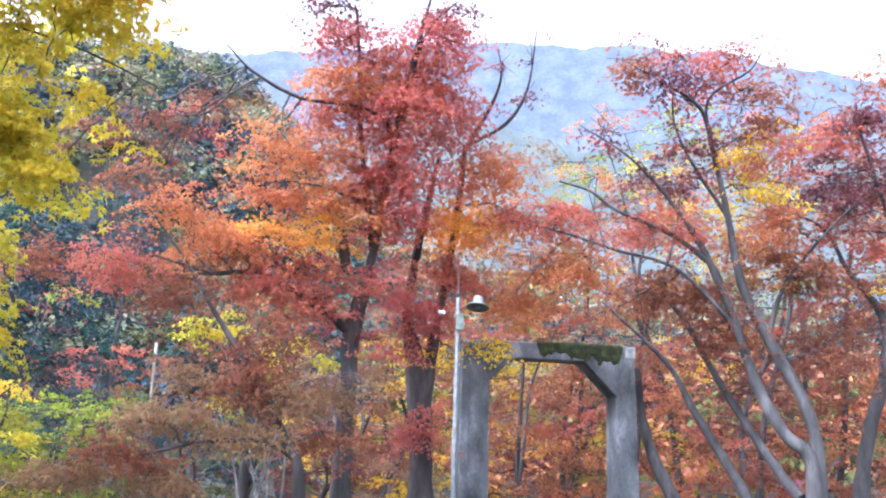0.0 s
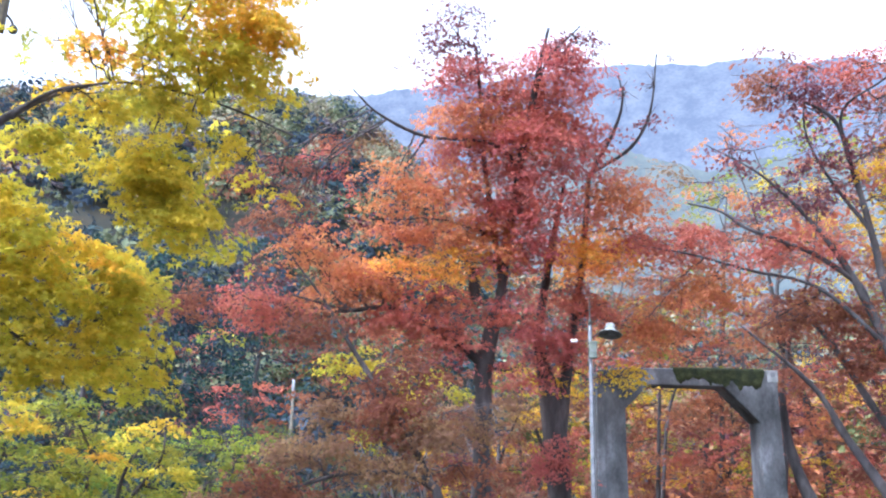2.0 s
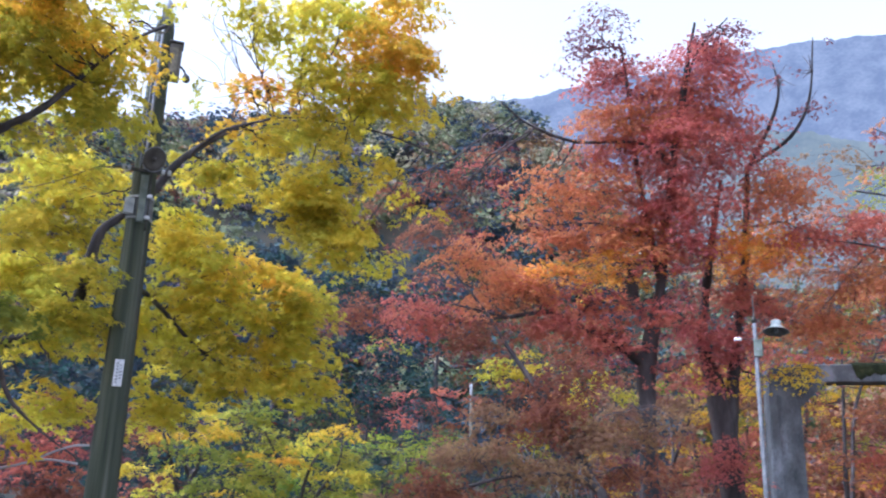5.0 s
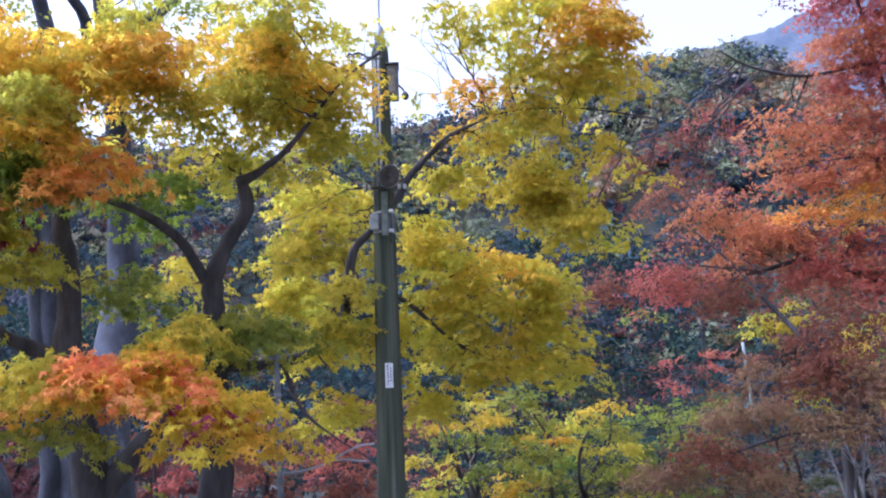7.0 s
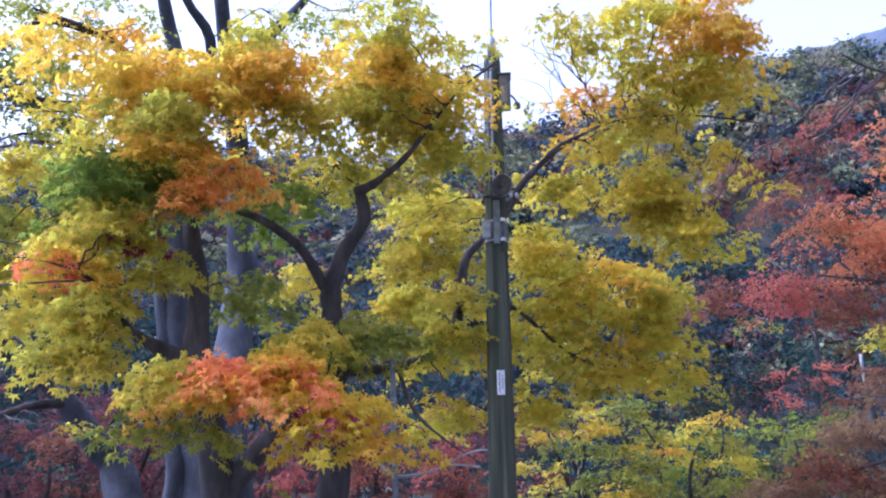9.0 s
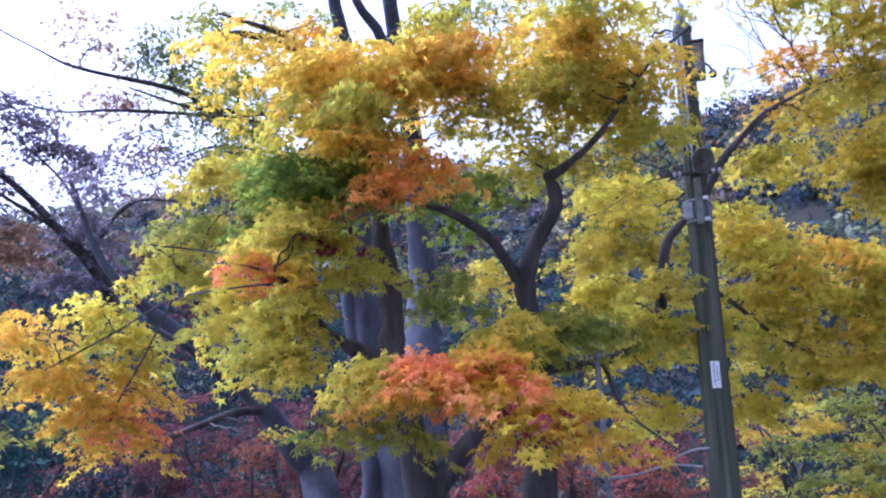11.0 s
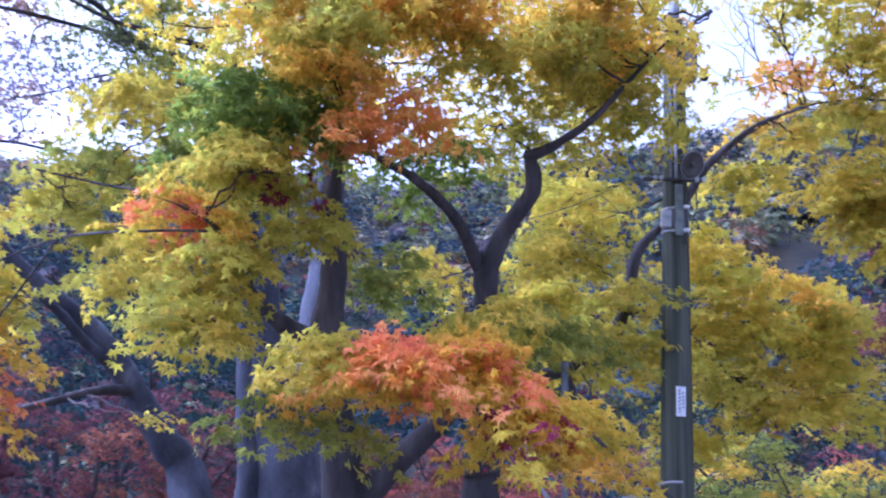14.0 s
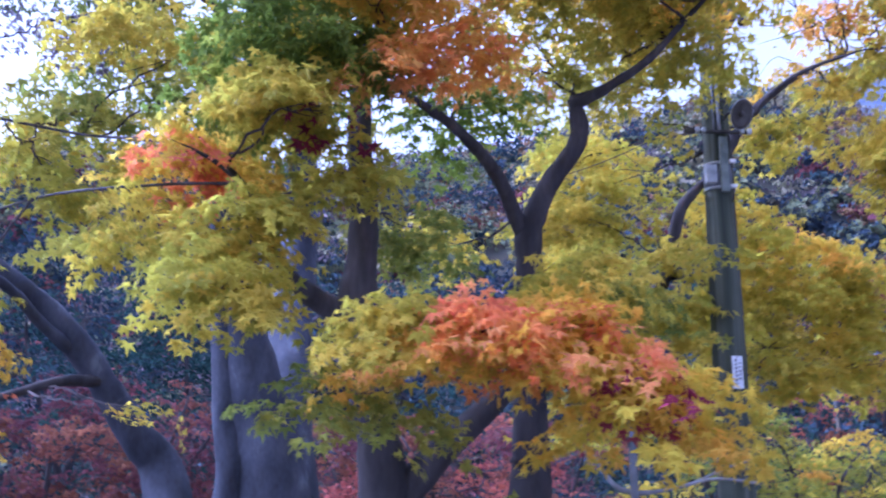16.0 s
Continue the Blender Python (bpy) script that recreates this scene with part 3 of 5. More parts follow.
    wing = [
        (-2.43, 13.32, 4.99, 0.57, 0.24, "flame", 700), (-1.94, 13.5, 4.54, 0.61, 0.35, "flame", 1000), (-4.16, 12.92, 4.08, 0.45, 0.26, "rust", 500),
        (-3.25, 13.16, 4.08, 0.65, 0.26, "scarlet", 750), (-2.35, 13.38, 3.81, 0.56, 0.26, "rust", 600), (-1.23, 13.7, 3.86, 0.61, 0.31, "scarlet", 800), (-3.1, 13.3, 5.39, 0.36, 0.22, "rust", 250), (-2.56, 15.05, 6.86, 0.41, 0.36, "scarlet", 200), (-2.48, 14.87, 7.38, 0.3, 0.3, "rust", 130), (-3.92, 13.91, 6.25, 0.48, 0.29, "rust", 260), (-3.1, 14.02, 6.47, 0.43, 0.24, "rust", 240), (-2.95, 14.22, 5.96, 0.38, 0.24, "rust", 200)]
    foliage(tree, [(p[:5], t, n) for *p, t, n in wing], 0.06, TRIPLE, mul=2.0, disc=0.44, droop=0.9, name="side_foliage")
    every = [(p[:5], t, n) for *p, t, n in pads + low + wing]
    twigs(tree, lines, every, 7, TWIG, 0.014)


def red_maple_twin():
    tree = thing("maple_tree", (*(1.36, 15.22, 1.24)[:2], 0), "red maple with a dark twin trunk and bare upper twigs", "tree", "red maples")
    b = tree.matrix_basis.translation
    lines = [limb(tree, "trunk", [(b.x, b.y, -0.1, 0.27), (1.36, 15.22, 1.44, 0.2), (1.28, 15.21, 2.44, 0.21), (1.19, 15.17, 3.09, 0.16), (1.02, 14.99, 3.82, 0.09), (1.1, 14.85, 4.57, 0.07), (1.24, 14.52, 5.48, 0.05), (1.39, 14.26, 6.29, 0.03)], BARK_BROWN)]
    lines.append(limb(tree, "trunk", [(1.34, 15.22, 1.98, 0.14), (1.43, 15.16, 2.91, 0.11), (1.54, 14.93, 3.83, 0.07), (1.7, 14.7, 4.95, 0.06), (1.77, 14.44, 5.87, 0.05), (1.8, 14.24, 6.5, 0.04)], BARK_BROWN, 8))
    lines.append(limb(tree, "limb", [(1.8, 14.27, 6.41, 0.04), (2.17, 13.95, 7.11, 0.03), (2.27, 13.66, 7.5, 0.02), (2.19, 13.5, 7.88, 0.01)], BARK_BROWN, 6))
    lines.append(limb(tree, "limb", [(1.86, 14.23, 6.5, 0.03), (2.42, 13.91, 6.81, 0.03), (2.68, 13.56, 7.28, 0.02), (2.73, 13.17, 8.09, 0.01)], BARK_BROWN, 6))
    pads = [
        (2.37, 14.16, 6.11, 0.67, 0.38, "flame", 1300), (1.81, 14.52, 5.21, 0.62, 0.48, "orange", 1600), (1.28, 14.67, 3.78, 0.52, 0.38, "rose", 900), (2.58, 14.32, 5.43, 0.57, 0.24, "scarlet", 500),
        (1.69, 14.62, 4.36, 0.47, 0.38, "scarlet", 800), (1.3, 14.72, 1.92, 0.42, 0.42, "rose", 600), (2.57, 14.8, 4.23, 0.39, 0.58, "flame", 500), (1.45, 15.32, 3.26, 0.44, 0.24, "amber", 250), (2.69, 13.61, 7.15, 0.24, 0.33, "wine", 60), (2.7, 13.39, 7.65, 0.28, 0.52, "wine", 14), (2.28, 13.64, 7.54, 0.29, 0.43, "wine", 14), (2.39, 14.87, 3.33, 0.38, 0.14, "amber", 200)]
    every = [(p[:5], t, n) for *p, t, n in pads]
    foliage(tree, every, 0.06, TRIPLE, mul=1.9, droop=0.9)
    twigs(tree, lines, every, 7, TWIG, 0.014)


def red_maple_low():
    tree = thing("maple_tree", (*(-0.46, 12.71, 1.25)[:2], 0), "low spreading maple with rust-red layered branches", "tree", "red maples")
    b = tree.matrix_basis.translation
    lines = [limb(tree, "trunk", [(b.x, b.y, -0.1, 0.13), (-0.5, 12.71, 1.27, 0.08), (-0.66, 12.71, 1.56, 0.06), (-1.05, 12.6, 1.68, 0.04), (-1.71, 12.34, 1.66, 0.03), (-2.26, 11.96, 1.5, 0.02)], BARK_BROWN, 8)]
    lines.append(limb(tree, "limb", [(-0.58, 12.71, 1.49, 0.05), (-1.03, 13.08, 2.33, 0.05), (-1.44, 13.2, 2.89, 0.05), (-1.89, 13.18, 3.54, 0.03), (-2.25, 13.13, 4.11, 0.02), (-2.82, 12.98, 4.82, 0.01)], BARK_BROWN, 8))
    pads = [
        (-2.24, 12.26, 1.97, 0.7, 0.18, "russet", 900), (-1.22, 12.86, 2.43, 0.53, 0.28, "rust", 1100), (0.19, 13.48, 2.52, 0.59, 0.3, "russet", 600), (-0.99, 13, 3.21, 0.41, 0.25, "rust", 350), (-0.62, 12.9, 2.26, 0.41, 0.41, "russet", 800), (-2.78, 11.86, 1.5, 0.61, 0.23, "rust", 700),
        (-1.12, 12.49, 1.77, 0.63, 0.16, "russet", 700), (0.09, 13.31, 1.74, 0.63, 0.25, "rust", 500), (-2.02, 12.87, 2.48, 0.45, 0.2, "russet", 450), (-1.15, 13.22, 2.91, 0.5, 0.25, "rust", 500), (-3.1, 11.79, 1.28, 0.53, 0.23, "russet", 700), (-2.13, 11.97, 1.17, 0.68, 0.23, "russet", 700)]
    every = [(p[:5], t, n) for *p, t, n in pads]
    foliage(tree, every, 0.062, TRIPLE, mul=1.6, droop=0.9)
    twigs(tree, lines, every, 7, TWIG, 0.012)


def red_maple_right():
    tree = thing("maple_tree", (*(7.22, 13.72, 1.1)[:2], 0), "wide grey-stemmed maple with thinning dull red leaves", "tree", "red maples")
    b = tree.matrix_basis.translation
    lines = [limb(tree, "trunk", [(b.x, b.y, -0.1, 0.22), (7.29, 13.68, 1.21, 0.111), (7.2, 13.72, 2.33, 0.0962), (6.72, 13.87, 3.41, 0.0888), (6.3, 13.92, 4.33, 0.074), (6.04, 13.78, 5.43, 0.0518), (5.75, 13.59, 6.43, 0.0444), (5.43, 13.35, 7.11, 0.0296), (4.72, 13.26, 7.46, 0.0148)], BARK_LIGHT, 10)]
    lines.append(limb(tree, "trunk", [(b.x - 0.1, b.y, -0.1, 0.2), (7.16, 13.65, 1.55, 0.104), (6.77, 13.73, 2.05, 0.0962), (6.44, 13.86, 2.76, 0.0888), (6.16, 13.89, 3.66, 0.074), (5.76, 13.88, 4.67, 0.0592), (5.21, 13.79, 5.48, 0.037), (4.4, 13.63, 6.25, 0.0222), (3.51, 13.52, 6.72, 0.0074)], BARK_LIGHT, 10))
    lines.append(limb(tree, "limb", [(5.76, 13.88, 4.67, 0.0444), (5.12, 13.82, 5.09, 0.037), (4.17, 13.84, 5.47, 0.0296), (3.77, 13.79, 5.72, 0.0222), (3.23, 13.69, 5.82, 0.0148)], BARK_LIGHT, 8))
    lines.append(limb(tree, "limb", [(6.16, 13.89, 3.66, 0.0444), (5.23, 13.91, 4.55, 0.0296), (4.21, 13.99, 4.84, 0.0222), (3.35, 13.98, 5.07, 0.0148), (2.49, 13.93, 5.2, 0.0074)], BARK_LIGHT, 8))
    lines.append(limb(tree, "limb", [(6.04, 13.78, 5.43, 0.037), (5.46, 13.85, 6.39, 0.0222), (5.13, 13.71, 7.12, 0.0148), (5.11, 13.33, 7.98, 0.0074)], BARK_LIGHT, 6))
    lines.append(limb(tree, "limb", [(5.75, 13.59, 6.43, 0.0296), (5.54, 13.27, 7.19, 0.0222), (6.01, 12.78, 7.52, 0.0148), (6.13, 12.61, 7.75, 0.0074)], BARK_LIGHT, 6))
    lines.append(limb(tree, "limb", [(6.64, 13.91, 3.41, 0.0444), (6.99, 13.91, 4.36, 0.037), (7.51, 13.68, 5.11, 0.0222), (7.98, 13.23, 5.7, 0.0148)], BARK_LIGHT, 6))
    lines.append(limb(tree, "trunk", [(7.18, 14.08, 1.08, 0.0814), (7.05, 14.39, 1.39, 0.0814), (6.7, 14.77, 2.16, 0.0666), (6.31, 15.01, 2.95, 0.0592), (5.74, 15.21, 4.09, 0.0444), (5.07, 15.35, 4.72, 0.0222)], BARK_LIGHT, 8))
    lines.append(limb(tree, "trunk", [(6.8, 14.71, 0.7, 0.0888), (6.63, 15.26, 1.41, 0.0814), (6.22, 15.85, 2.46, 0.0666), (5.79, 15.95, 3.28, 0.0444), (4.69, 16.18, 4.37, 0.0222)], BARK_LIGHT, 8))
    lines.append(limb(tree, "trunk", [(6.09, 16.34, 0.77, 0.126), (5.77, 16.59, 1.56, 0.104), (5.6, 16.74, 2.33, 0.0814), (5.51, 16.7, 3.23, 0.0518)], BARK_LIGHT, 8))
    pads = [
        (4.46, 13.44, 7.79, 0.59, 0.42, "rust", 550), (5.66, 12.92, 7.84, 0.73, 0.39, "scarlet", 560), (5.12, 13.42, 7.26, 0.68, 0.44, "wine", 550), (6.11, 13.03, 7.14, 0.59, 0.49, "rust", 600), (5.23, 13.51, 8.01, 0.55, 0.35, "scarlet", 300),
        (5.33, 13.63, 6.51, 0.54, 0.49, "wine", 400), (6.21, 13.19, 6.62, 0.54, 0.39, "amber", 260), (6.41, 13.57, 5.93, 0.49, 0.54, "amber", 320), (6.64, 13.57, 6.59, 0.5, 0.5, "scarlet", 500),
        (4.93, 13.79, 5.85, 0.67, 0.48, "wine", 450), (3.25, 13.95, 5.27, 0.75, 0.26, "scarlet", 800), (4.81, 14.03, 5.17, 0.87, 0.43, "scarlet", 900), (3.96, 13.6, 6.74, 0.52, 0.52, "wine", 160)]
    high = [((p[:5]), t, n) for *p, t, n in pads]
    foliage(tree, high, 0.07, TRIPLE, mul=1.45)
    pads = [
        (6.98, 13.71, 5.23, 0.65, 0.45, "flame", 800), (7.3, 13.83, 4.51, 0.76, 0.55, "rust", 900), (3.75, 14.4, 4.61, 0.77, 0.34, "flame", 800), (5.14, 14.3, 4.43, 0.83, 0.49, "rust", 1000),
        (3.1, 14.88, 4.08, 0.68, 0.44, "flame", 700), (6.08, 14.24, 3.8, 0.64, 0.59, "rust", 800), (7.7, 13.79, 3.44, 0.76, 0.6, "rust", 900), (6.62, 14.84, 5.11, 0.58, 0.63, "rust", 450), (5.68, 17.65, 3.78, 0.88, 0.71, "rust", 500), (8.16, 13.86, 5.68, 0.84, 0.63, "wine", 450), (7.14, 15.19, 2.77, 0.96, 0.64, "wine", 500)]
    low = [((p[:5]), t, n) for *p, t, n in pads]
    foliage(tree, low, 0.07, TRIPLE, mul=2.1, name="low_foliage")
    twigs(tree, lines, high + low, 11, TWIG, 0.014)


def red_maple_edge():
    tree = thing("maple_tree", (*(8.52, 14.7, 1.08)[:2], 0), "dull red maple with a kinked grey trunk", "tree", "red maples")
    b = tree.matrix_basis.translation
    lines = [limb(tree, "trunk", [(b.x, b.y, -0.1, 0.25), (8.57, 14.67, 1.29, 0.13), (8.73, 14.56, 2.23, 0.115), (8.94, 14.36, 3.17, 0.0936), (8.89, 14.26, 4.03, 0.072), (8.42, 14.4, 4.82, 0.0432), (8.07, 14.44, 5.52, 0.0288), (7.46, 14.46, 5.8, 0.0144)], BARK_LIGHT, 10)]
    lines.append(limb(tree, "limb", [(8.94, 14.33, 3.36, 0.0648), (9.08, 13.96, 4.87, 0.0432), (8.7, 13.83, 6.22, 0.036), (8.27, 13.67, 7.36, 0.0216)], BARK_LIGHT, 8))
    pads = [
        (8, 13.94, 7.12, 0.54, 0.43, "scarlet", 700), (8.4, 13.63, 7.28, 0.38, 0.35, "wine", 600), (8.24, 14.09, 6.31, 0.97, 0.49, "wine", 1300), (8.69, 14.09, 5.38, 0.86, 0.54, "scarlet", 1000),
        (9.14, 14.28, 4.34, 0.87, 0.65, "rust", 900), (9.4, 13.33, 6.26, 0.75, 0.81, "wine", 1200), (9.84, 13.43, 4.81, 0.86, 0.86, "rust", 1200), (8.48, 13.25, 4.42, 0.2, 0.2, "gold", 80)]
    every = [(p[:5], t, n) for *p, t, n in pads]
    foliage(tree, every, 0.075, TRIPLE, mul=1.3)
    twigs(tree, lines, every, 9, TWIG, 0.014)


def lime_maple():
    tree = thing("maple_tree", (*(-1.51, 16.07, 1.14)[:2], 0), "small maple with lime and yellow sprays behind the red branches", "tree")
    b = tree.matrix_basis.translation
    lines = [limb(tree, "trunk", [(b.x, b.y, -0.1, 0.12), (-1.51, 16.07, 1.91, 0.07), (-1.71, 16, 2.88, 0.06), (-1.93, 15.93, 3.46, 0.04), (-2.1, 15.87, 3.74, 0.02)], BARK_BROWN, 8)]
    pads = [(-2.35, 15.26, 3.49, 0.29, 0.18, "lime", 330), (-1.61, 15.53, 3.6, 0.35, 0.19, "lime", 260), (-1.86, 15.02, 2.24, 0.29, 0.14, "lime", 160), (-0.74, 16.43, 3.25, 0.52, 0.21, "lime", 200), (-0.33, 16.52, 1.86, 0.36, 0.42, "rust", 250), (-4.26, 15.03, 3.91, 0.27, 0.12, "olive", 90)]
    every = [(p[:5], t, n) for *p, t, n in pads]
    foliage(tree, every, 0.08, TRIPLE, disc=0.3)
    twigs(tree, lines, every, 4, TWIG, 0.01)


red_maple_main()
lime_maple()
red_maple_twin()
red_maple_low()
red_maple_right()
red_maple_edge()


def wild_tree(name, x, y, height, spread, tints, label, group, leaves=5000, size=0.13, bark=BARK_BROWN, shape=TRIPLE, first=0.25, stems=3, mat=LEAF, cat="tree", pads_n=16, lean=0.5, flatness=0.45, disc=0.2, girth=1.0):
    """A tree of no fixed form: a few leaning stems, clumps in rising layers."""
    z = float(slope_height(np.array(x), np.array(y)))
    tree = thing(name, (x, y, z), label, cat, group)
    lines = []
    for k in range(stems):
        a = rs.uniform(0, 6.28)
        q = [(x, y, z - 0.15, 0.03 * girth * height ** 0.8)]
        dx, dy = math.cos(a) * spread * lean, math.sin(a) * spread * lean
        for t in (0.25, 0.5, 0.75, 0.95):
            w = spread * 0.08
            q.append((x + dx * t + rs.normal(0, w), y + dy * t + rs.normal(0, w), z + height * t, 0.024 * girth * height ** 0.8 * (1.05 - t) + 0.006))
        lines.append(limb(tree, "trunk" if k == 0 else "stem", q, bark, 7))
    pads = []
    for k in range(pads_n):
        t = first + (1 - first) * (k + 0.5) / pads_n
        r = spread * math.sqrt(max(0.1, 1 - ((t - 0.5) / 0.62) ** 2)) * rs.uniform(0.35, 0.85)
        a = k * 2.4 + rs.uniform(-0.4, 0.4)
        s = spread * rs.uniform(0.3, 0.48)
        pads.append(((x + r * math.cos(a), y + r * math.sin(a), z + height * t, s, s * flatness), tints[int(rs.integers(0, len(tints)))], leaves / pads_n * 0.9))
    foliage(tree, pads, size, shape, mat, spray=size * 4, name="foliage", disc=spread * disc, heap=80)
    twigs(tree, lines, pads, 4, TWIG, 0.012)
    return tree


def at_bearing(deg, r):
    return -r * math.sin(radians(deg)), r * math.cos(radians(deg))


# the maple thicket behind the concrete frame
THICKET = (["rust", "scarlet", "flame"], ["russet", "rust", "olive", "flame"], ["rust", "scarlet", "rust"], ["olive", "flame", "russet", "gold"])
for k, (deg, r, h, s) in enumerate(((-34, 21, 9.2, 3.0), (-29, 22, 9.6, 3.2), (-25, 20, 8.4, 2.8), (-21, 23, 9.6, 3.2), (-17.5, 20.5, 7.4, 2.6), (-14, 23.5, 8.6, 3.0), (-11, 21, 6.0, 2.4), (-8, 24, 6.8, 2.6), (-38, 20, 8.5, 3.0))):
    wild_tree("thicket_maple", *at_bearing(deg, r), h * 1.1, s, THICKET[k % 4], "dense rust-red and orange maple in the thicket", "thicket maples", 9000, 0.09, BARK_BROWN, first=0.05, pads_n=26, stems=2, girth=0.5, flatness=0.35, disc=0.26)
for deg, r, h, s in ((-4.5, 22, 4.4, 1.7), (-1, 21, 4.0, 1.7), (3, 25, 4.4, 1.8), (-15, 26, 5, 2.0)):
    wild_tree("yellow_maple", *at_bearing(deg, r), h, s, ["gold", "olive", "russet", "rust"], "low yellow-green maple in layered tiers", "low yellow maples", 4200, 0.09, first=0.1, pads_n=18, flatness=0.3)

# low scrub under the red maples
for deg, r, h, s, tints in ((9, 17.5, 2.1, 1.5, ["deep", "moss", "rust"]), (5, 19, 2.2, 1.6, ["moss", "deep", "rust"]), (1.5, 18, 2.0, 1.4, ["rust", "wine", "russet"]), (-3, 19, 2.0, 1.4, ["rust", "russet", "gold"]), (11, 23, 2.5, 1.8, ["moss", "deep", "evergreen"])):
    wild_tree("low_shrub", *at_bearing(deg, r), h, s, tints, "low russet shrub beneath the red maples", "low shrubs", 3200, 0.085, first=0.08, pads_n=16, flatness=0.3, cat="shrub")

# mixed trees at the foot of the slope
for deg, r, h, s, tints in ((4, 66, 12, 4.5, ["moss", "russet", "rust"]), (8, 70, 15, 5, ["russet", "moss", "rust"]), (12.5, 68, 17, 5, ["evergreen", "moss", "wine"]), (17.5, 31, 8.5, 3.0, ["evergreen", "evergreen", "deep"]), (21, 34, 9.5, 3.6, ["evergreen", "deep"]),
                            (25, 30, 8, 3.4, ["evergreen", "moss"]), (30, 34, 9, 3.8, ["evergreen", "deep"]), (36, 32, 8, 3.6, ["deep", "evergreen"]), (42, 34, 9, 4, ["evergreen", "deep"]),
                            (48, 33, 9, 4, ["evergreen", "plum"]), (54, 34, 9, 4, ["evergreen", "deep", "plum"]), (61, 30, 9, 4, ["deep", "evergreen", "wine"]), (68, 26, 8, 4, ["deep", "evergreen"]), (75, 24, 7, 4, ["deep"])):
    wild_tree("evergreen_tree", *at_bearing(deg, r), h, s, tints, "dark glossy evergreen tree at the foot of the hill", "evergreens", 7000, 0.17 * max(1, r / 45), shape=OVAL, mat=FAR_LEAF, first=0.05, pads_n=34, flatness=0.65, stems=1, disc=0.27)
for deg, r, h, s, tints in ((6, 27, 3.0, 2.0, ["moss", "deep"]), (13.5, 21, 2.7, 2.0, ["green", "moss", "deep"]), (17, 16, 2.3, 1.6, ["olive", "green", "moss"]), (21, 14.5, 2.4, 1.5, ["olive", "gold", "lime", "olive"]), (26, 13.5, 2.6, 1.5, ["olive", "gold", "lime", "olive"])):
    wild_tree("yellow_maple", *at_bearing(deg, r), h, s, tints, "low yellow-green maple in layered tiers", "low yellow maples", 5200, 0.078, first=0.2, pads_n=22, flatness=0.14)
for deg, r, h, s, tints in ((18, 46, 9, 3, ["wine", "rust"]), (6, 40, 9, 3, ["rust", "flame"]), (13.5, 40, 5.4, 2, ["scarlet", "rust"])):
    wild_tree("crimson_maple", *at_bearing(deg, r), h, s, tints, "crimson maple among evergreens on the slope", "crimson maples", 1500, 0.2, shape=TRIPLE, first=0.3, pads_n=14)
for deg, r, h, s in ((34, 17, 2.9, 2.0), (39, 16.5, 2.8, 1.9), (44, 16, 2.7, 1.9), (55, 16.5, 3.2, 2.2), (61, 16, 3.2, 2.1), (66, 17, 2.8, 2.1), (50, 17, 2.7, 2.0)):
    wild_tree("red_maple_bush", *at_bearing(deg, r), h, s, ["rust", "scarlet", "rust", "wine"] if deg < 47 else ["rust", "wine", "rust", "wine"], "low bushy coral-red maple", "low red maples", 5200, 0.085, first=0.05, pads_n=18, flatness=0.3)

# dark evergreen growth behind the leaning tree and the lantern
for x, y, h, s in ((-15.6, 12.4, 5.8, 2.3), (-17.2, 11.0, 5.6, 2.3), (-18.6, 9.4, 5.2, 2.2), (-15.4, 4.9, 3.2, 1.9), (-14.9, 3.0, 3.0, 1.8), (-10.2, 21.8, 2.4, 2.2), (-12.6, 21.2, 2.4, 2.2), (-8.4, 23.5, 2.4, 2.2)):
    wild_tree("evergreen_shrub", x, y, h, s, ["deep", "evergreen", "evergreen"], "dense dark evergreen shrub behind the maples", "evergreen shrubs", 6000, 0.11, shape=OVAL, mat=FAR_LEAF, first=0.03, pads_n=26, flatness=0.6, stems=2, disc=0.27, cat="shrub")

# ---------------------------------------------------------------- the yellow maple beside the pole


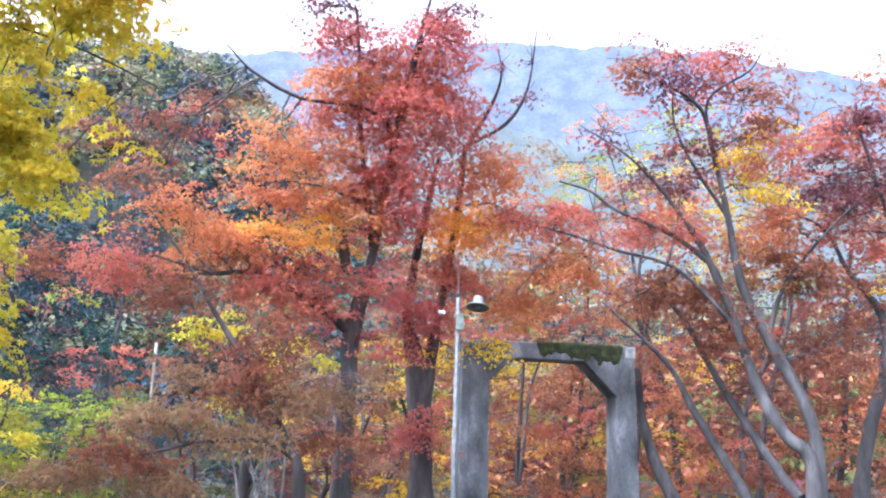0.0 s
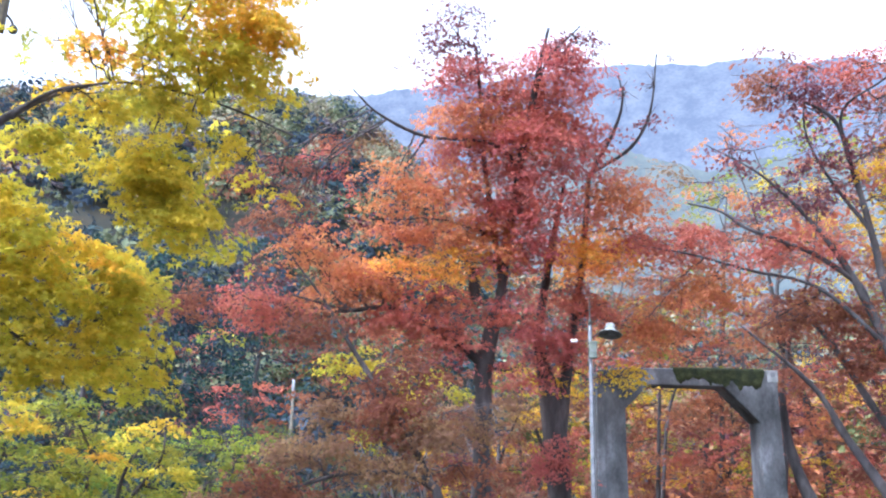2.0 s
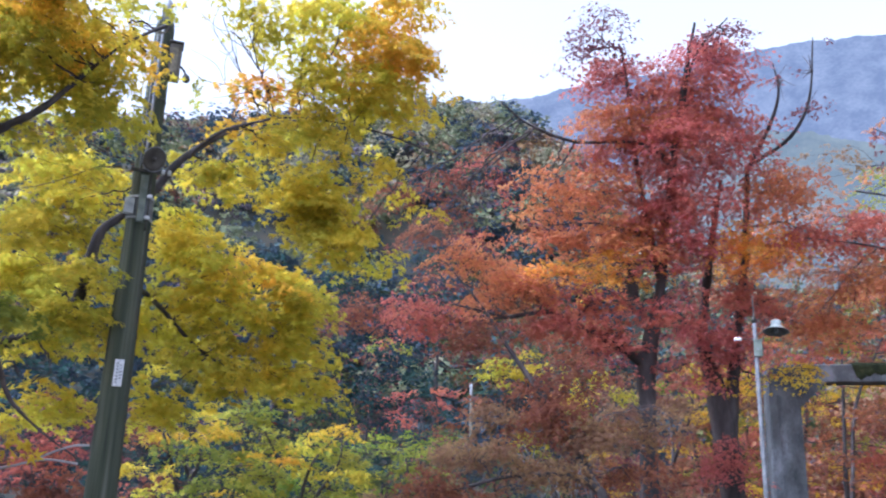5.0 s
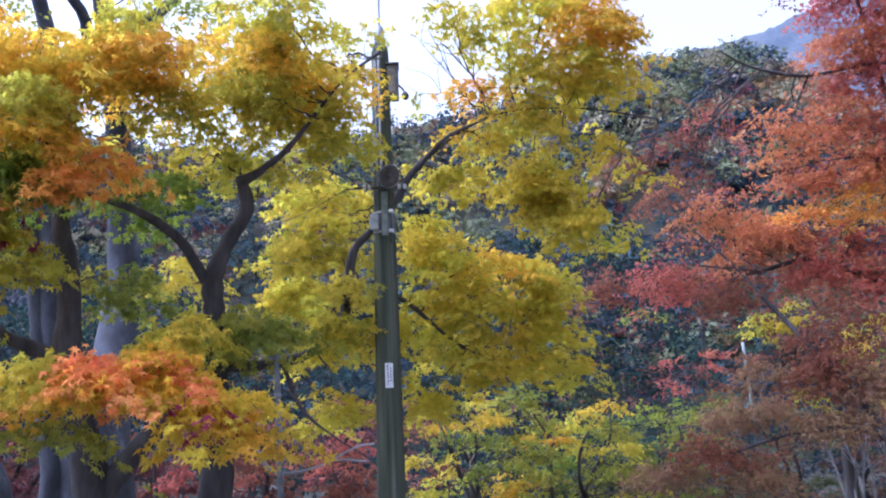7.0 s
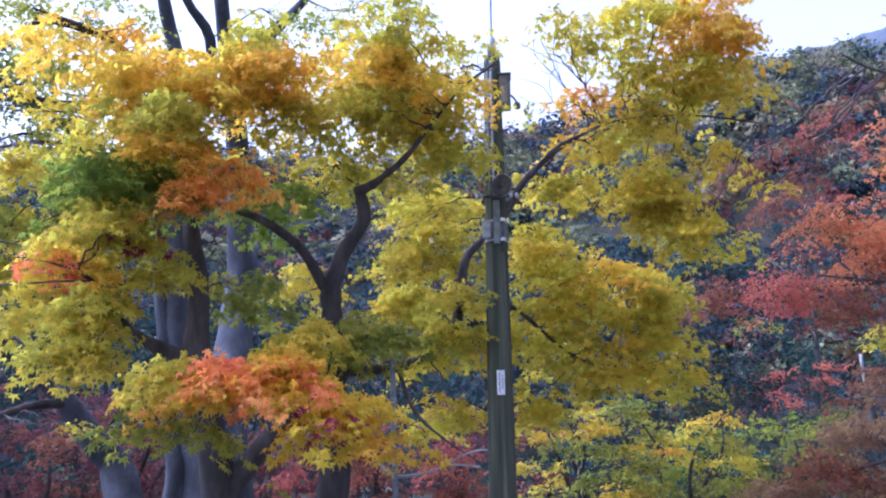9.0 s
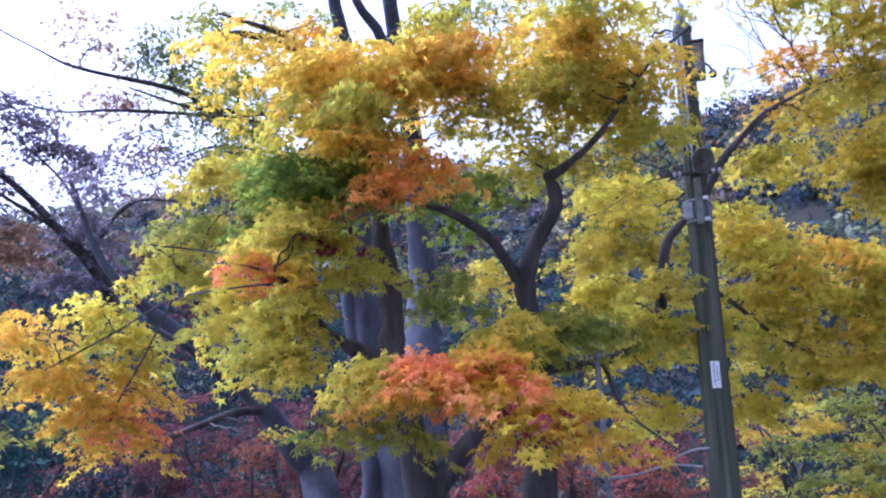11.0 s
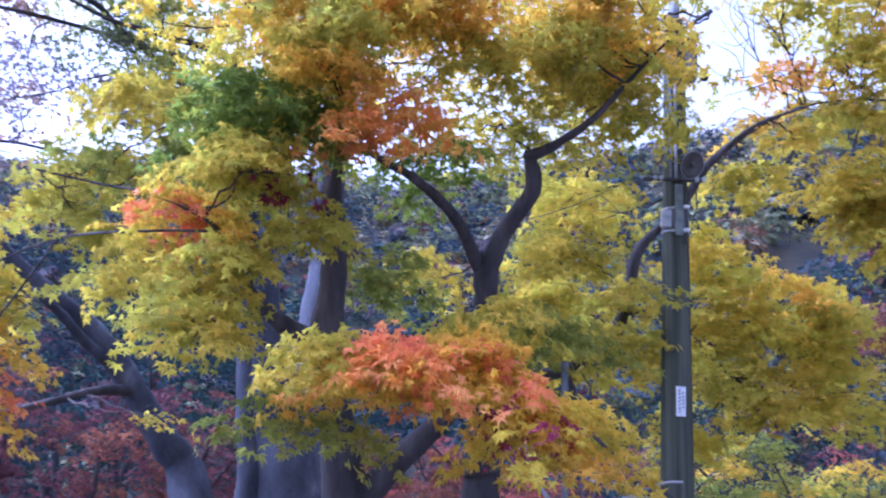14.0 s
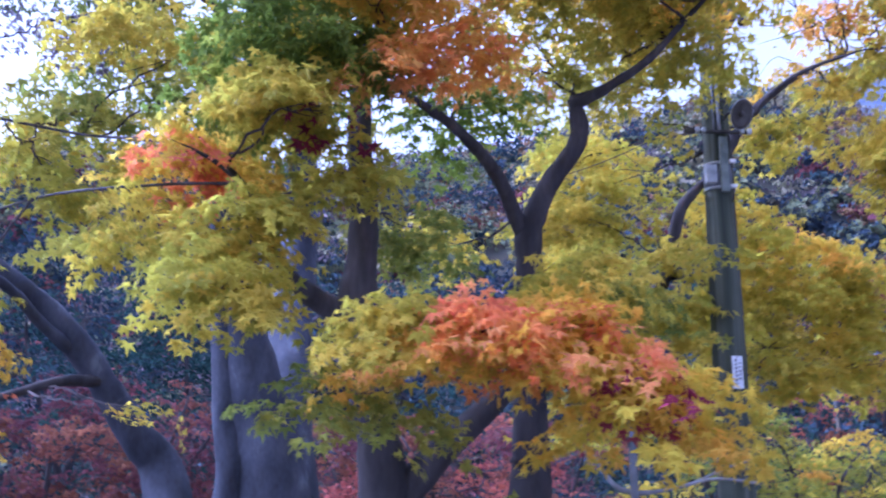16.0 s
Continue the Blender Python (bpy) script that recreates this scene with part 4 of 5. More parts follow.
def yellow_maple():
    tree = thing("maple_tree", (*(-6.25, 5.96, 1.59)[:2], 0), "yellow-green maple with orange tips and several brown stems", "tree", "yellow maples")
    b = tree.matrix_basis.translation
    lines = [limb(tree, "trunk", [(b.x + 0.25, b.y + 0.2, -0.1, 0.2), (-5.88, 6.4, 1.64, 0.16), (-5.87, 6.4, 1.96, 0.14), (-5.83, 6.35, 2.73, 0.1), (-5.78, 6.28, 3.22, 0.1), (-5.75, 6.24, 3.46, 0.1), (-5.6, 6.25, 3.79, 0.08), (-5.36, 6.3, 4.12, 0.07), (-5.33, 6.2, 4.41, 0.06)], BARK_BROWN, 12)]
    lines.append(limb(tree, "limb", [(-5.35, 6.2, 4.38, 0.06), (-5.11, 6.21, 4.43, 0.04), (-4.77, 6.23, 4.59, 0.03), (-4.5, 6.27, 4.84, 0.02), (-4.13, 6.31, 5.15, 0.01), (-3.88, 6.53, 5.42, 0.02)], BARK_BROWN, 8))
    lines.append(limb(tree, "limb", [(-5.79, 6.2, 3.46, 0.06), (-5.84, 5.9, 3.84, 0.05), (-5.91, 5.49, 4.04, 0.04), (-5.96, 5.11, 4.1, 0.03), (-6.02, 4.88, 4.14, 0.01)], BARK_BROWN, 8))
    lines.append(limb(tree, "trunk", [(b.x - 0.25, b.y - 0.1, -0.1, 0.2), (-6.47, 5.47, 1.65, 0.17), (-6.51, 5.4, 2.07, 0.14), (-6.57, 5.25, 2.73, 0.13), (-6.51, 5.22, 3.11, 0.11), (-6.44, 5.14, 3.59, 0.09), (-6.4, 5.02, 3.96, 0.08), (-6.37, 5.01, 4.63, 0.05), (-6.29, 4.77, 5.34, 0.03)], BARK_BROWN, 12))
    lines.append(limb(tree, "limb", [(-6.39, 5.55, 1.6, 0.11), (-6.12, 5.66, 1.92, 0.1), (-5.76, 5.7, 2.21, 0.08), (-5.51, 5.62, 2.41, 0.05), (-5.31, 5.5, 2.56, 0.03)], BARK_BROWN, 10))
    lines.append(limb(tree, "limb", [(-6.57, 5.25, 2.73, 0.09), (-6.7, 4.92, 2.87, 0.07), (-6.67, 4.6, 3, 0.04), (-6.55, 4.11, 3.36, 0.02), (-6.58, 3.84, 3.45, 0.01), (-6.6, 3.61, 3.47, 0)], BARK_BROWN, 8))
    lines.append(limb(tree, "limb", [(-5.79, 6.3, 2.64, 0.06), (-5.79, 7.46, 2.8, 0.06), (-5.51, 7.88, 3.09, 0.05), (-5.2, 7.66, 3.37, 0.06), (-5.02, 7.55, 3.83, 0.05), (-4.9, 7.69, 4.06, 0.04), (-4.69, 7.85, 4.33, 0.04), (-4.5, 8.06, 4.77, 0.04), (-4.08, 8.26, 5.13, 0.02), (-3.57, 8.53, 5.36, 0.01), (-2.81, 8.94, 5.34, 0.01), (-2.05, 9.25, 5.11, 0.01)], BARK_BROWN, 8))
    lines.append(limb(tree, "limb", [(-5.1, 7.51, 3.31, 0.04), (-5.22, 8.71, 3.54, 0.03), (-4.91, 9.45, 3.03, 0.02), (-4.43, 9.96, 2.67, 0.01)], BARK_BROWN, 6))
    lines.append(limb(tree, "limb", [(-6.34, 4.81, 5.21, 0.03), (-6.38, 4.16, 5.5, 0.04), (-6.3, 3.86, 5.52, 0.03), (-6.28, 3.27, 5.49, 0.01)], BARK_BROWN, 6))
    lines.append(limb(tree, "limb", [(-4.45, 8.08, 4.79, 0.03), (-4.32, 8.1, 4.93, 0.02), (-4.02, 8.08, 5.08, 0.02), (-3.59, 8.13, 5.17, 0.01)], BARK_BROWN, 6))
    lines.append(limb(tree, "limb", [(-6.55, 4.11, 3.36, 0.01), (-7.14, 3.95, 3.41, 0.01), (-8.21, 3.89, 3.5, 0.01), (-9.04, 3.68, 3.29, 0.01), (-9.52, 3.17, 2.93, 0.01)], BARK_BROWN, 6))
    lines.append(limb(tree, "limb", [(-6.55, 4.11, 3.36, 0.01), (-6.93, 3.98, 3.63, 0.01), (-7.99, 4.05, 3.96, 0.01), (-8.54, 3.8, 4.11, 0.01)], BARK_BROWN, 6))
    lines.append(limb(tree, "limb", [(-8.21, 3.89, 3.5, 0.01), (-8.96, 3.95, 3.03, 0.01), (-9.32, 3.8, 2.51, 0.01)], BARK_BROWN, 6))
    limb(tree, "hanging_twig", [(-5.18, 6.56, 2.62, 0.02), (-5.02, 6.6, 2.21, 0.02), (-4.74, 6.7, 1.93, 0.01), (-4.42, 6.82, 1.7, 0.01)], TWIG, 6)
    limb(tree, "hanging_twig", [(-5.43, 6.41, 1.91, 0.01), (-5.23, 6.46, 1.64, 0.02), (-4.88, 6.61, 1.66, 0.01), (-4.52, 6.74, 1.81, 0.01), (-4.38, 6.84, 1.83, 0.01)], BARK_PALE, 6)
    limb(tree, "hanging_twig", [(-4.88, 6.61, 1.66, 0.01), (-4.65, 6.65, 1.71, 0.01), (-4.39, 6.72, 1.68, 0.01)], BARK_PALE, 6)
    groups = {}
    groups["right_foliage"] = [
        (-3.32, 8.88, 4.72, 0.45, 0.23, "lemon", 680), (-3.25, 9.02, 4.35, 0.36, 0.23, "lime", 510), (-2.95, 9.1, 4.08, 0.32, 0.19, "lemon", 382), (-3.55, 8.78, 5.33, 0.53, 0.2, "lime", 552),
        (-2.62, 8.67, 6.09, 0.52, 0.2, "gold", 762), (-2.75, 8.8, 5.74, 0.49, 0.23, "lemon", 762), (-3.04, 8.25, 6.37, 0.55, 0.16, "lemon", 571), (-3.64, 7.61, 6.15, 0.5, 0.19, "lime", 144), (-3.26, 8.37, 5.98, 0.36, 0.19, "lemon", 187), (-2.33, 8.43, 6.49, 0.49, 0.26, "gold", 354), (-3.81, 8.3, 5.62, 0.29, 0.16, "orange", 110),
        (-4.26, 8.63, 4.88, 0.36, 0.23, "lime", 221), (-2.53, 9.22, 4.85, 0.26, 0.2, "lemon", 110), (-2.28, 9.41, 4.48, 0.11, 0.07, "lemon", 25), (-3.25, 8.51, 5.7, 0.32, 0.19, "lemon", 187)]
    groups["pole_side_foliage"] = [
        (-4.36, 7.07, 5.83, 0.57, 0.24, "lime", 106), (-4.08, 8.07, 5.73, 0.57, 0.29, "lime", 60), (-4.5, 6.8, 5.45, 0.42, 0.22, "gold", 320), (-4.6, 6.5, 5.2, 0.35, 0.18, "lime", 260), (-4.61, 6.57, 4.97, 0.28, 0.31, "lime", 330), (-4.07, 8.54, 5.27, 0.61, 0.26, "gold", 114), (-4.72, 8.71, 4.87, 0.47, 0.2, "lime", 176), (-3.84, 7.74, 6.1, 0.62, 0.25, "lime", 92), (-5.37, 6.8, 4.65, 0.53, 0.27, "lime", 240), (-4.02, 8.95, 4.91, 0.53, 0.26, "lemon", 202), (-5.85, 8.44, 4.63, 0.41, 0.24, "lemon", 290), (-3.52, 8.64, 5.62, 0.58, 0.19, "gold", 123)]
    groups["lower_right_foliage"] = [
        (-4.97, 9.43, 4.09, 0.57, 0.28, "lemon", 680), (-4.49, 10.03, 4.04, 0.51, 0.22, "amber", 400), (-4.19, 10.55, 3.81, 0.47, 0.34, "lime", 680), (-4.97, 9.56, 3.54, 0.67, 0.28, "lemon", 850), (-4.27, 10.39, 3.29, 0.59, 0.26, "lemon", 680),
        (-4.91, 9.67, 3.08, 0.6, 0.25, "lime", 680), (-4.1, 10.31, 2.8, 0.61, 0.22, "lemon", 552), (-5.02, 9.08, 4.42, 0.31, 0.16, "lemon", 221), (-5.3, 9.3, 2.44, 0.31, 0.35, "lemon", 357), (-4.68, 9.84, 2.69, 0.43, 0.21, "lemon", 297)]
    groups["inner_foliage"] = [
        (-6.31, 8.81, 4.96, 0.59, 0.28, "lemon", 720), (-6.34, 8.51, 4.25, 0.75, 0.28, "lime", 900), (-6.04, 7.87, 3.62, 0.82, 0.2, "lemon", 810), (-5.42, 6.56, 2.95, 0.51, 0.23, "olive", 720), (-5.23, 7.59, 3.03, 0.4, 0.24, "lime", 495),
        (-6.11, 8.47, 2.94, 0.51, 0.21, "lemon", 360), (-6.25, 8.56, 2.32, 0.55, 0.31, "lemon", 378), (-7.32, 7.45, 4.03, 0.35, 0.21, "lemon", 234), (-5.11, 8.74, 3.12, 0.27, 0.27, "lemon", 270), (-4.98, 7.33, 3.36, 0.24, 0.21, "lime", 198)]
    groups["upper_foliage"] = [
        (-4.84, 5.87, 5.03, 0.55, 0.16, "lime", 832), (-5.59, 4.15, 4.99, 0.48, 0.19, "amber", 832), (-5.08, 4.86, 5.08, 0.56, 0.19, "gold", 913), (-4.53, 5.71, 5.26, 0.51, 0.19, "amber", 752), (-5.51, 5.34, 4.86, 0.55, 0.25, "lime", 480),
        (-5.49, 6.96, 5.14, 0.59, 0.22, "lime", 330), (-5.61, 4.01, 4.65, 0.52, 0.2, "lime", 698), (-6.07, 6.33, 4.79, 0.52, 0.21, "lime", 220), (-4.19, 5.51, 5.54, 0.47, 0.21, "lime", 563), (-5.46, 7.36, 4.91, 0.38, 0.16, "olive", 108), (-5.14, 4.65, 5.5, 0.36, 0.23, "lime", 349),
        (-5.8, 4.43, 5.09, 0.47, 0.24, "amber", 536), (-5.47, 5.19, 5.32, 0.63, 0.25, "gold", 626), (-5.1, 6.12, 5.41, 0.66, 0.23, "amber", 581), (-5.83, 4.53, 4.64, 0.52, 0.21, "lime", 425), (-5.65, 5.6, 4.9, 0.56, 0.2, "lime", 210), (-5.18, 6.75, 5.19, 0.54, 0.21, "lime", 238)]
    groups["canopy_foliage"] = [
        (-6.2, 4.08, 5.02, 0.45, 0.24, "amber", 527), (-6.09, 3.87, 5.45, 0.56, 0.21, "gold", 372), (-6.98, 3.95, 5.53, 0.57, 0.26, "amber", 372), (-7.01, 4.02, 4.9, 0.53, 0.22, "lime", 130),
        (-5.01, 6.43, 5.35, 0.66, 0.26, "lime", 589), (-5.4, 6.12, 4.76, 0.56, 0.25, "lime", 210), (-5.05, 6.15, 5.73, 0.68, 0.2, "lime", 434), (-4.98, 7, 5.1, 0.47, 0.24, "lime", 300), (-4.19, 8.08, 6.22, 0.45, 0.23, "lime", 85)]
    groups["coral_spray"] = [
        (-5.59, 4.42, 4, 0.24, 0.1, "orange", 195), (-5.35, 4.65, 4.23, 0.26, 0.1, "orange", 210), (-5.71, 4.17, 4.44, 0.32, 0.1, "amber", 210), (-5.9, 4.12, 3.66, 0.06, 0.06, "crimson", 18)]
    groups["green_foliage"] = [
        (-6.22, 3.93, 4.2, 0.4, 0.16, "green", 494), (-5.96, 4.31, 4.11, 0.33, 0.16, "green", 342), (-6.19, 4.01, 3.83, 0.39, 0.15, "lime", 570), (-5.87, 5.54, 4.29, 0.4, 0.2, "green", 299), (-6.46, 3.99, 3.08, 0.26, 0.2, "lime", 380),
        (-6.46, 3.94, 2.7, 0.22, 0.17, "lime", 380), (-6.08, 4.53, 3.39, 0.27, 0.16, "lime", 200), (-6.57, 5.92, 3.52, 0.32, 0.21, "olive", 332), (-6.14, 4.31, 2.17, 0.19, 0.19, "olive", 95), (-5.84, 4.65, 2.14, 0.23, 0.17, "olive", 120)]
    groups["left_foliage"] = [
        (-9.61, 3, 3.36, 0.47, 0.18, "gold", 408), (-9.48, 3.29, 2.93, 0.44, 0.23, "gold", 408), (-9.23, 3.6, 3.57, 0.26, 0.15, "lemon", 218), (-9.34, 4.03, 3.2, 0.45, 0.24, "lime", 330), (-9.34, 3.79, 2.37, 0.5, 0.26, "gold", 399), (-9.36, 4.13, 2.75, 0.33, 0.24, "gold", 230),
        (-9.14, 3.97, 2.45, 0.19, 0.17, "coral", 123), (-8.88, 4.41, 4.24, 0.54, 0.18, "lime", 300), (-8.8, 4.35, 3.85, 0.55, 0.23, "lime", 380), (-7.36, 4.04, 3.26, 0.34, 0.15, "lime", 280), (-6.98, 4.07, 3.66, 0.38, 0.12, "amber", 399), (-6.83, 3.97, 3.56, 0.19, 0.07, "coral", 104), (-8.59, 4.44, 4.35, 0.47, 0.18, "lime", 230)]
    groups["side_foliage"] = [
        (-7.71, 4.35, 4.67, 0.55, 0.24, "lime", 480), (-7.15, 4.94, 4.83, 0.54, 0.21, "lime", 420), (-8.11, 4.09, 4.26, 0.46, 0.22, "olive", 170), (-7.43, 4.62, 4.34, 0.6, 0.21, "olive", 420), (-7.14, 4.76, 4.2, 0.29, 0.2, "green", 260)]
    groups["orange_clump"] = [
        (-5.14, 4.44, 2.4, 0.25, 0.11, "orange", 300), (-4.89, 4.75, 2.52, 0.25, 0.11, "amber", 330), (-4.76, 4.87, 2.37, 0.25, 0.09, "amber", 300), (-4.52, 5.05, 2.22, 0.2, 0.09, "amber", 270), (-4.51, 4.83, 2.13, 0.16, 0.07, "crimson", 70),
        (-4.61, 5.02, 2.02, 0.25, 0.08, "amber", 160), (-5.53, 4.21, 2.49, 0.23, 0.09, "lime", 260), (-5.49, 4.4, 2.42, 0.22, 0.07, "gold", 230), (-4.95, 5.02, 2.78, 0.27, 0.1, "lime", 300), (-5.12, 4.31, 2.48, 0.14, 0.06, "coral", 110), (-4.71, 4.65, 2.44, 0.16, 0.05, "coral", 110), (-4.45, 5.35, 1.93, 0.11, 0.07, "gold", 90)]
    CANOPY = ("upper_foliage", "canopy_foliage", "pole_side_foliage")
    every = []
    for name, rows in groups.items():
        rows = [(p[:5], t, n) for *p, t, n in rows]
        every += rows
        foliage(tree, rows, 0.066, STAR, name=name, spray=0.24, per=10, mul=1.4 if name in CANOPY else 2.15, flat=0.36, droop=0.95, disc=0.36, heap=100)
    twigs(tree, lines, every, 5, TWIG, 0.009)


def zelkova():
    tree = thing("zelkova_tree", (*(-10.07, 8.37, 1.43)[:2], 0), "large grey smooth-barked tree with several rising limbs", "tree")
    b = tree.matrix_basis.translation
    lines = [limb(tree, "trunk", [(b.x, b.y, -0.2, 0.5), (-10.07, 8.37, 1.52, 0.47), (-10.19, 8.18, 2.54, 0.38), (-10.17, 7.89, 3.49, 0.25), (-10.09, 7.66, 4.59, 0.18), (-9.77, 7.41, 5.99, 0.14), (-9.46, 7.09, 7.35, 0.11), (-9.33, 6.72, 8.2, 0.09), (-8.88, 6.15, 9.49, 0.05)], BARK_GREY, 16, 0.03)]
    lines.append(limb(tree, "trunk", [(b.x + 0.2, b.y + 0.2, 0.3, 0.45), (-10.21, 8.65, 2.23, 0.38), (-10.59, 9.13, 3.46, 0.3), (-10.79, 9.48, 4.81, 0.26), (-10.6, 9.27, 5.88, 0.22), (-10.16, 8.76, 7.19, 0.17), (-9.61, 8.07, 8.13, 0.13), (-9.15, 7.49, 9.03, 0.09)], BARK_GREY, 14, 0.03))
    lines.append(limb(tree, "limb", [(-10.18, 8.79, 7.11, 0.13), (-9.36, 8.19, 7.91, 0.11), (-8.94, 8.04, 7.85, 0.1), (-8.31, 8.46, 8.59, 0.06), (-7.57, 8.67, 9.53, 0.03)], BARK_GREY, 10))
    lines.append(limb(tree, "limb", [(-9.77, 7.41, 5.99, 0.1), (-8.96, 7.27, 7.47, 0.08), (-8.85, 6.74, 8.04, 0.06), (-8.71, 6.33, 8.64, 0.03)], BARK_GREY, 10))
    lines.append(limb(tree, "limb", [(-8.43, 6.36, 5.99, 0.09), (-8.26, 5.4, 6.57, 0.06), (-8.2, 5.03, 6.62, 0.05), (-8.21, 4.43, 6.53, 0.03), (-8.27, 4, 6.14, 0.01)], BARK_BROWN, 8))
    lines.append(limb(tree, "limb", [(-8.58, 6.48, 5.46, 0.07), (-8.51, 5.57, 5.88, 0.04), (-8.62, 4.79, 5.84, 0.03), (-8.69, 4.25, 5.78, 0.02), (-8.73, 3.57, 5.84, 0.01)], BARK_BROWN, 8))
    lines.append(limb(tree, "limb", [(-8.64, 6.52, 5.26, 0.06), (-8.83, 5.36, 5.46, 0.04), (-8.84, 4.75, 5.4, 0.02), (-8.86, 4.38, 5.23, 0.01)], BARK_BROWN, 8))
    lines.append(limb(tree, "limb", [(-9.33, 5.92, 5.75, 0.03), (-9.32, 4.8, 6.13, 0.03), (-9.26, 4.33, 6.23, 0.03), (-9.45, 3.3, 6.27, 0.02), (-9.44, 2.86, 6.35, 0.01), (-9.41, 2.34, 6.47, 0.01)], BARK_BROWN, 6))
    lines.append(limb(tree, "limb", [(-9.2, 5.82, 6.13, 0.03), (-9.54, 4.85, 6.14, 0.02), (-9.71, 3.88, 6.01, 0.02), (-9.81, 3.22, 5.86, 0.01), (-9.84, 2.69, 5.91, 0.01)], BARK_BROWN, 6))
    lines.append(limb(tree, "limb", [(-9.17, 6.31, 5.5, 0.03), (-9.24, 5.69, 5.73, 0.02), (-9.41, 5.01, 5.73, 0.02), (-9.55, 4.66, 5.57, 0.01)], BARK_BROWN, 6))
    lines.append(limb(tree, "stem", [(b.x - 0.75, b.y - 0.35, -0.2, 0.2), (-10.29, 7.95, 1.62, 0.18), (-10.32, 7.87, 2.39, 0.16), (-10.3, 7.75, 3.33, 0.15), (-10.26, 7.59, 4.12, 0.13), (-10.14, 7.32, 5.21, 0.11), (-9.94, 6.92, 6.4, 0.07)], BARK_GREY, 12, 0.04, "slender pale grey stem"))
    pads = [
        (-8.49, 4.72, 6.18, 0.45, 0.21, "olive", 170), (-8.36, 5.42, 6.11, 0.39, 0.21, "olive", 200), (-8.6, 5, 5.62, 0.42, 0.21, "olive", 200), (-8.83, 4.62, 5.3, 0.28, 0.21, "plum", 120), (-8.29, 5.21, 6.94, 0.51, 0.22, "olive", 240), (-8.4, 4.4, 6.67, 0.42, 0.17, "olive", 170),
        (-7.4, 7.44, 7.55, 0.7, 0.23, "olive", 220), (-9.06, 4.93, 6.46, 0.4, 0.2, "olive", 200), (-9.35, 4.86, 6.02, 0.37, 0.24, "moss", 180), (-9.31, 5.49, 5.85, 0.34, 0.21, "olive", 160), (-9.52, 5.28, 5.4, 0.37, 0.17, "olive", 150),
        (-9.32, 3.4, 6.65, 0.39, 0.16, "russet", 130), (-9.19, 4, 6.64, 0.46, 0.2, "moss", 200), (-9.21, 4.26, 6.39, 0.23, 0.13, "moss", 70), (-6.5, 8.12, 7.93, 0.63, 0.31, "olive", 260), (-9.02, 4.98, 6.9, 0.48, 0.21, "lime", 200), (-10.22, 3.93, 6.43, 0.67, 0.3, "russet", 170), (-10.22, 4.46, 5.97, 0.74, 0.3, "plum", 230), (-9.79, 4.84, 6.83, 0.68, 0.31, "olive", 260), (-9.8, 5.33, 6.33, 0.58, 0.31, "moss", 260), (-10.62, 4.18, 5.37, 0.54, 0.3, "plum", 200), (-9.83, 5.67, 5.89, 0.48, 0.24, "olive", 200)]
    every = [(p[:5], t, n) for *p, t, n in pads]
    foliage(tree, every, 0.065, TRIPLE, spray=0.34, mul=2.3, flat=0.6)
    twigs(tree, lines, every, 9, TWIG, 0.01)


def leaning_tree():
    tree = thing("leaning_tree", (*(-9.49, 6.7, 1.6)[:2], 0), "smooth grey trunk leaning far over, forked near its top", "tree")
    b = tree.matrix_basis.translation
    lines = [limb(tree, "trunk", [(b.x + 0.15, b.y, -0.2, 0.3), (-10.25, 7.02, 1.69, 0.23), (-10.43, 6.76, 2.17, 0.18), (-10.59, 6.47, 2.63, 0.15), (-10.65, 6.12, 3.04, 0.14), (-10.78, 5.82, 3.36, 0.13), (-10.8, 5.5, 3.56, 0.1), (-11.01, 4.9, 4.01, 0.08), (-11.12, 4.32, 4.6, 0.05), (-11.18, 3.92, 5.55, 0.03)], BARK_GREY, 14, 0.03)]
    lines.append(limb(tree, "limb", [(-10.64, 6.16, 2.94, 0.08), (-10.64, 5.7, 3.19, 0.06), (-10.58, 5.31, 3.44, 0.05), (-10.64, 4.88, 3.67, 0.03)], BARK_GREY, 8))
    lines.append(limb(tree, "limb", [(-10.56, 6.32, 2.71, 0.07), (-10.51, 5.84, 2.65, 0.05), (-10.58, 5.35, 2.47, 0.04), (-10.64, 4.81, 2.31, 0.03), (-10.78, 4, 2.28, 0.02), (-10.79, 3.39, 2.33, 0.02), (-10.83, 2.87, 2.47, 0.01)], BARK_BROWN, 8))
    pads = [(-9.4, 5.76, 2.36, 0.26, 0.13, "lemon", 40), (-9.54, 5.56, 2.34, 0.19, 0.08, "gold", 25), (-10.14, 3.11, 2.38, 0.37, 0.12, "olive", 160), (-10.07, 3.59, 2.45, 0.31, 0.12, "olive", 150)]
    every = [(p[:5], t, n) for *p, t, n in pads]
    foliage(tree, every, 0.065, STAR, spray=0.3)
    twigs(tree, lines, every, 4, TWIG, 0.008)


yellow_maple()
zelkova()
leaning_tree()


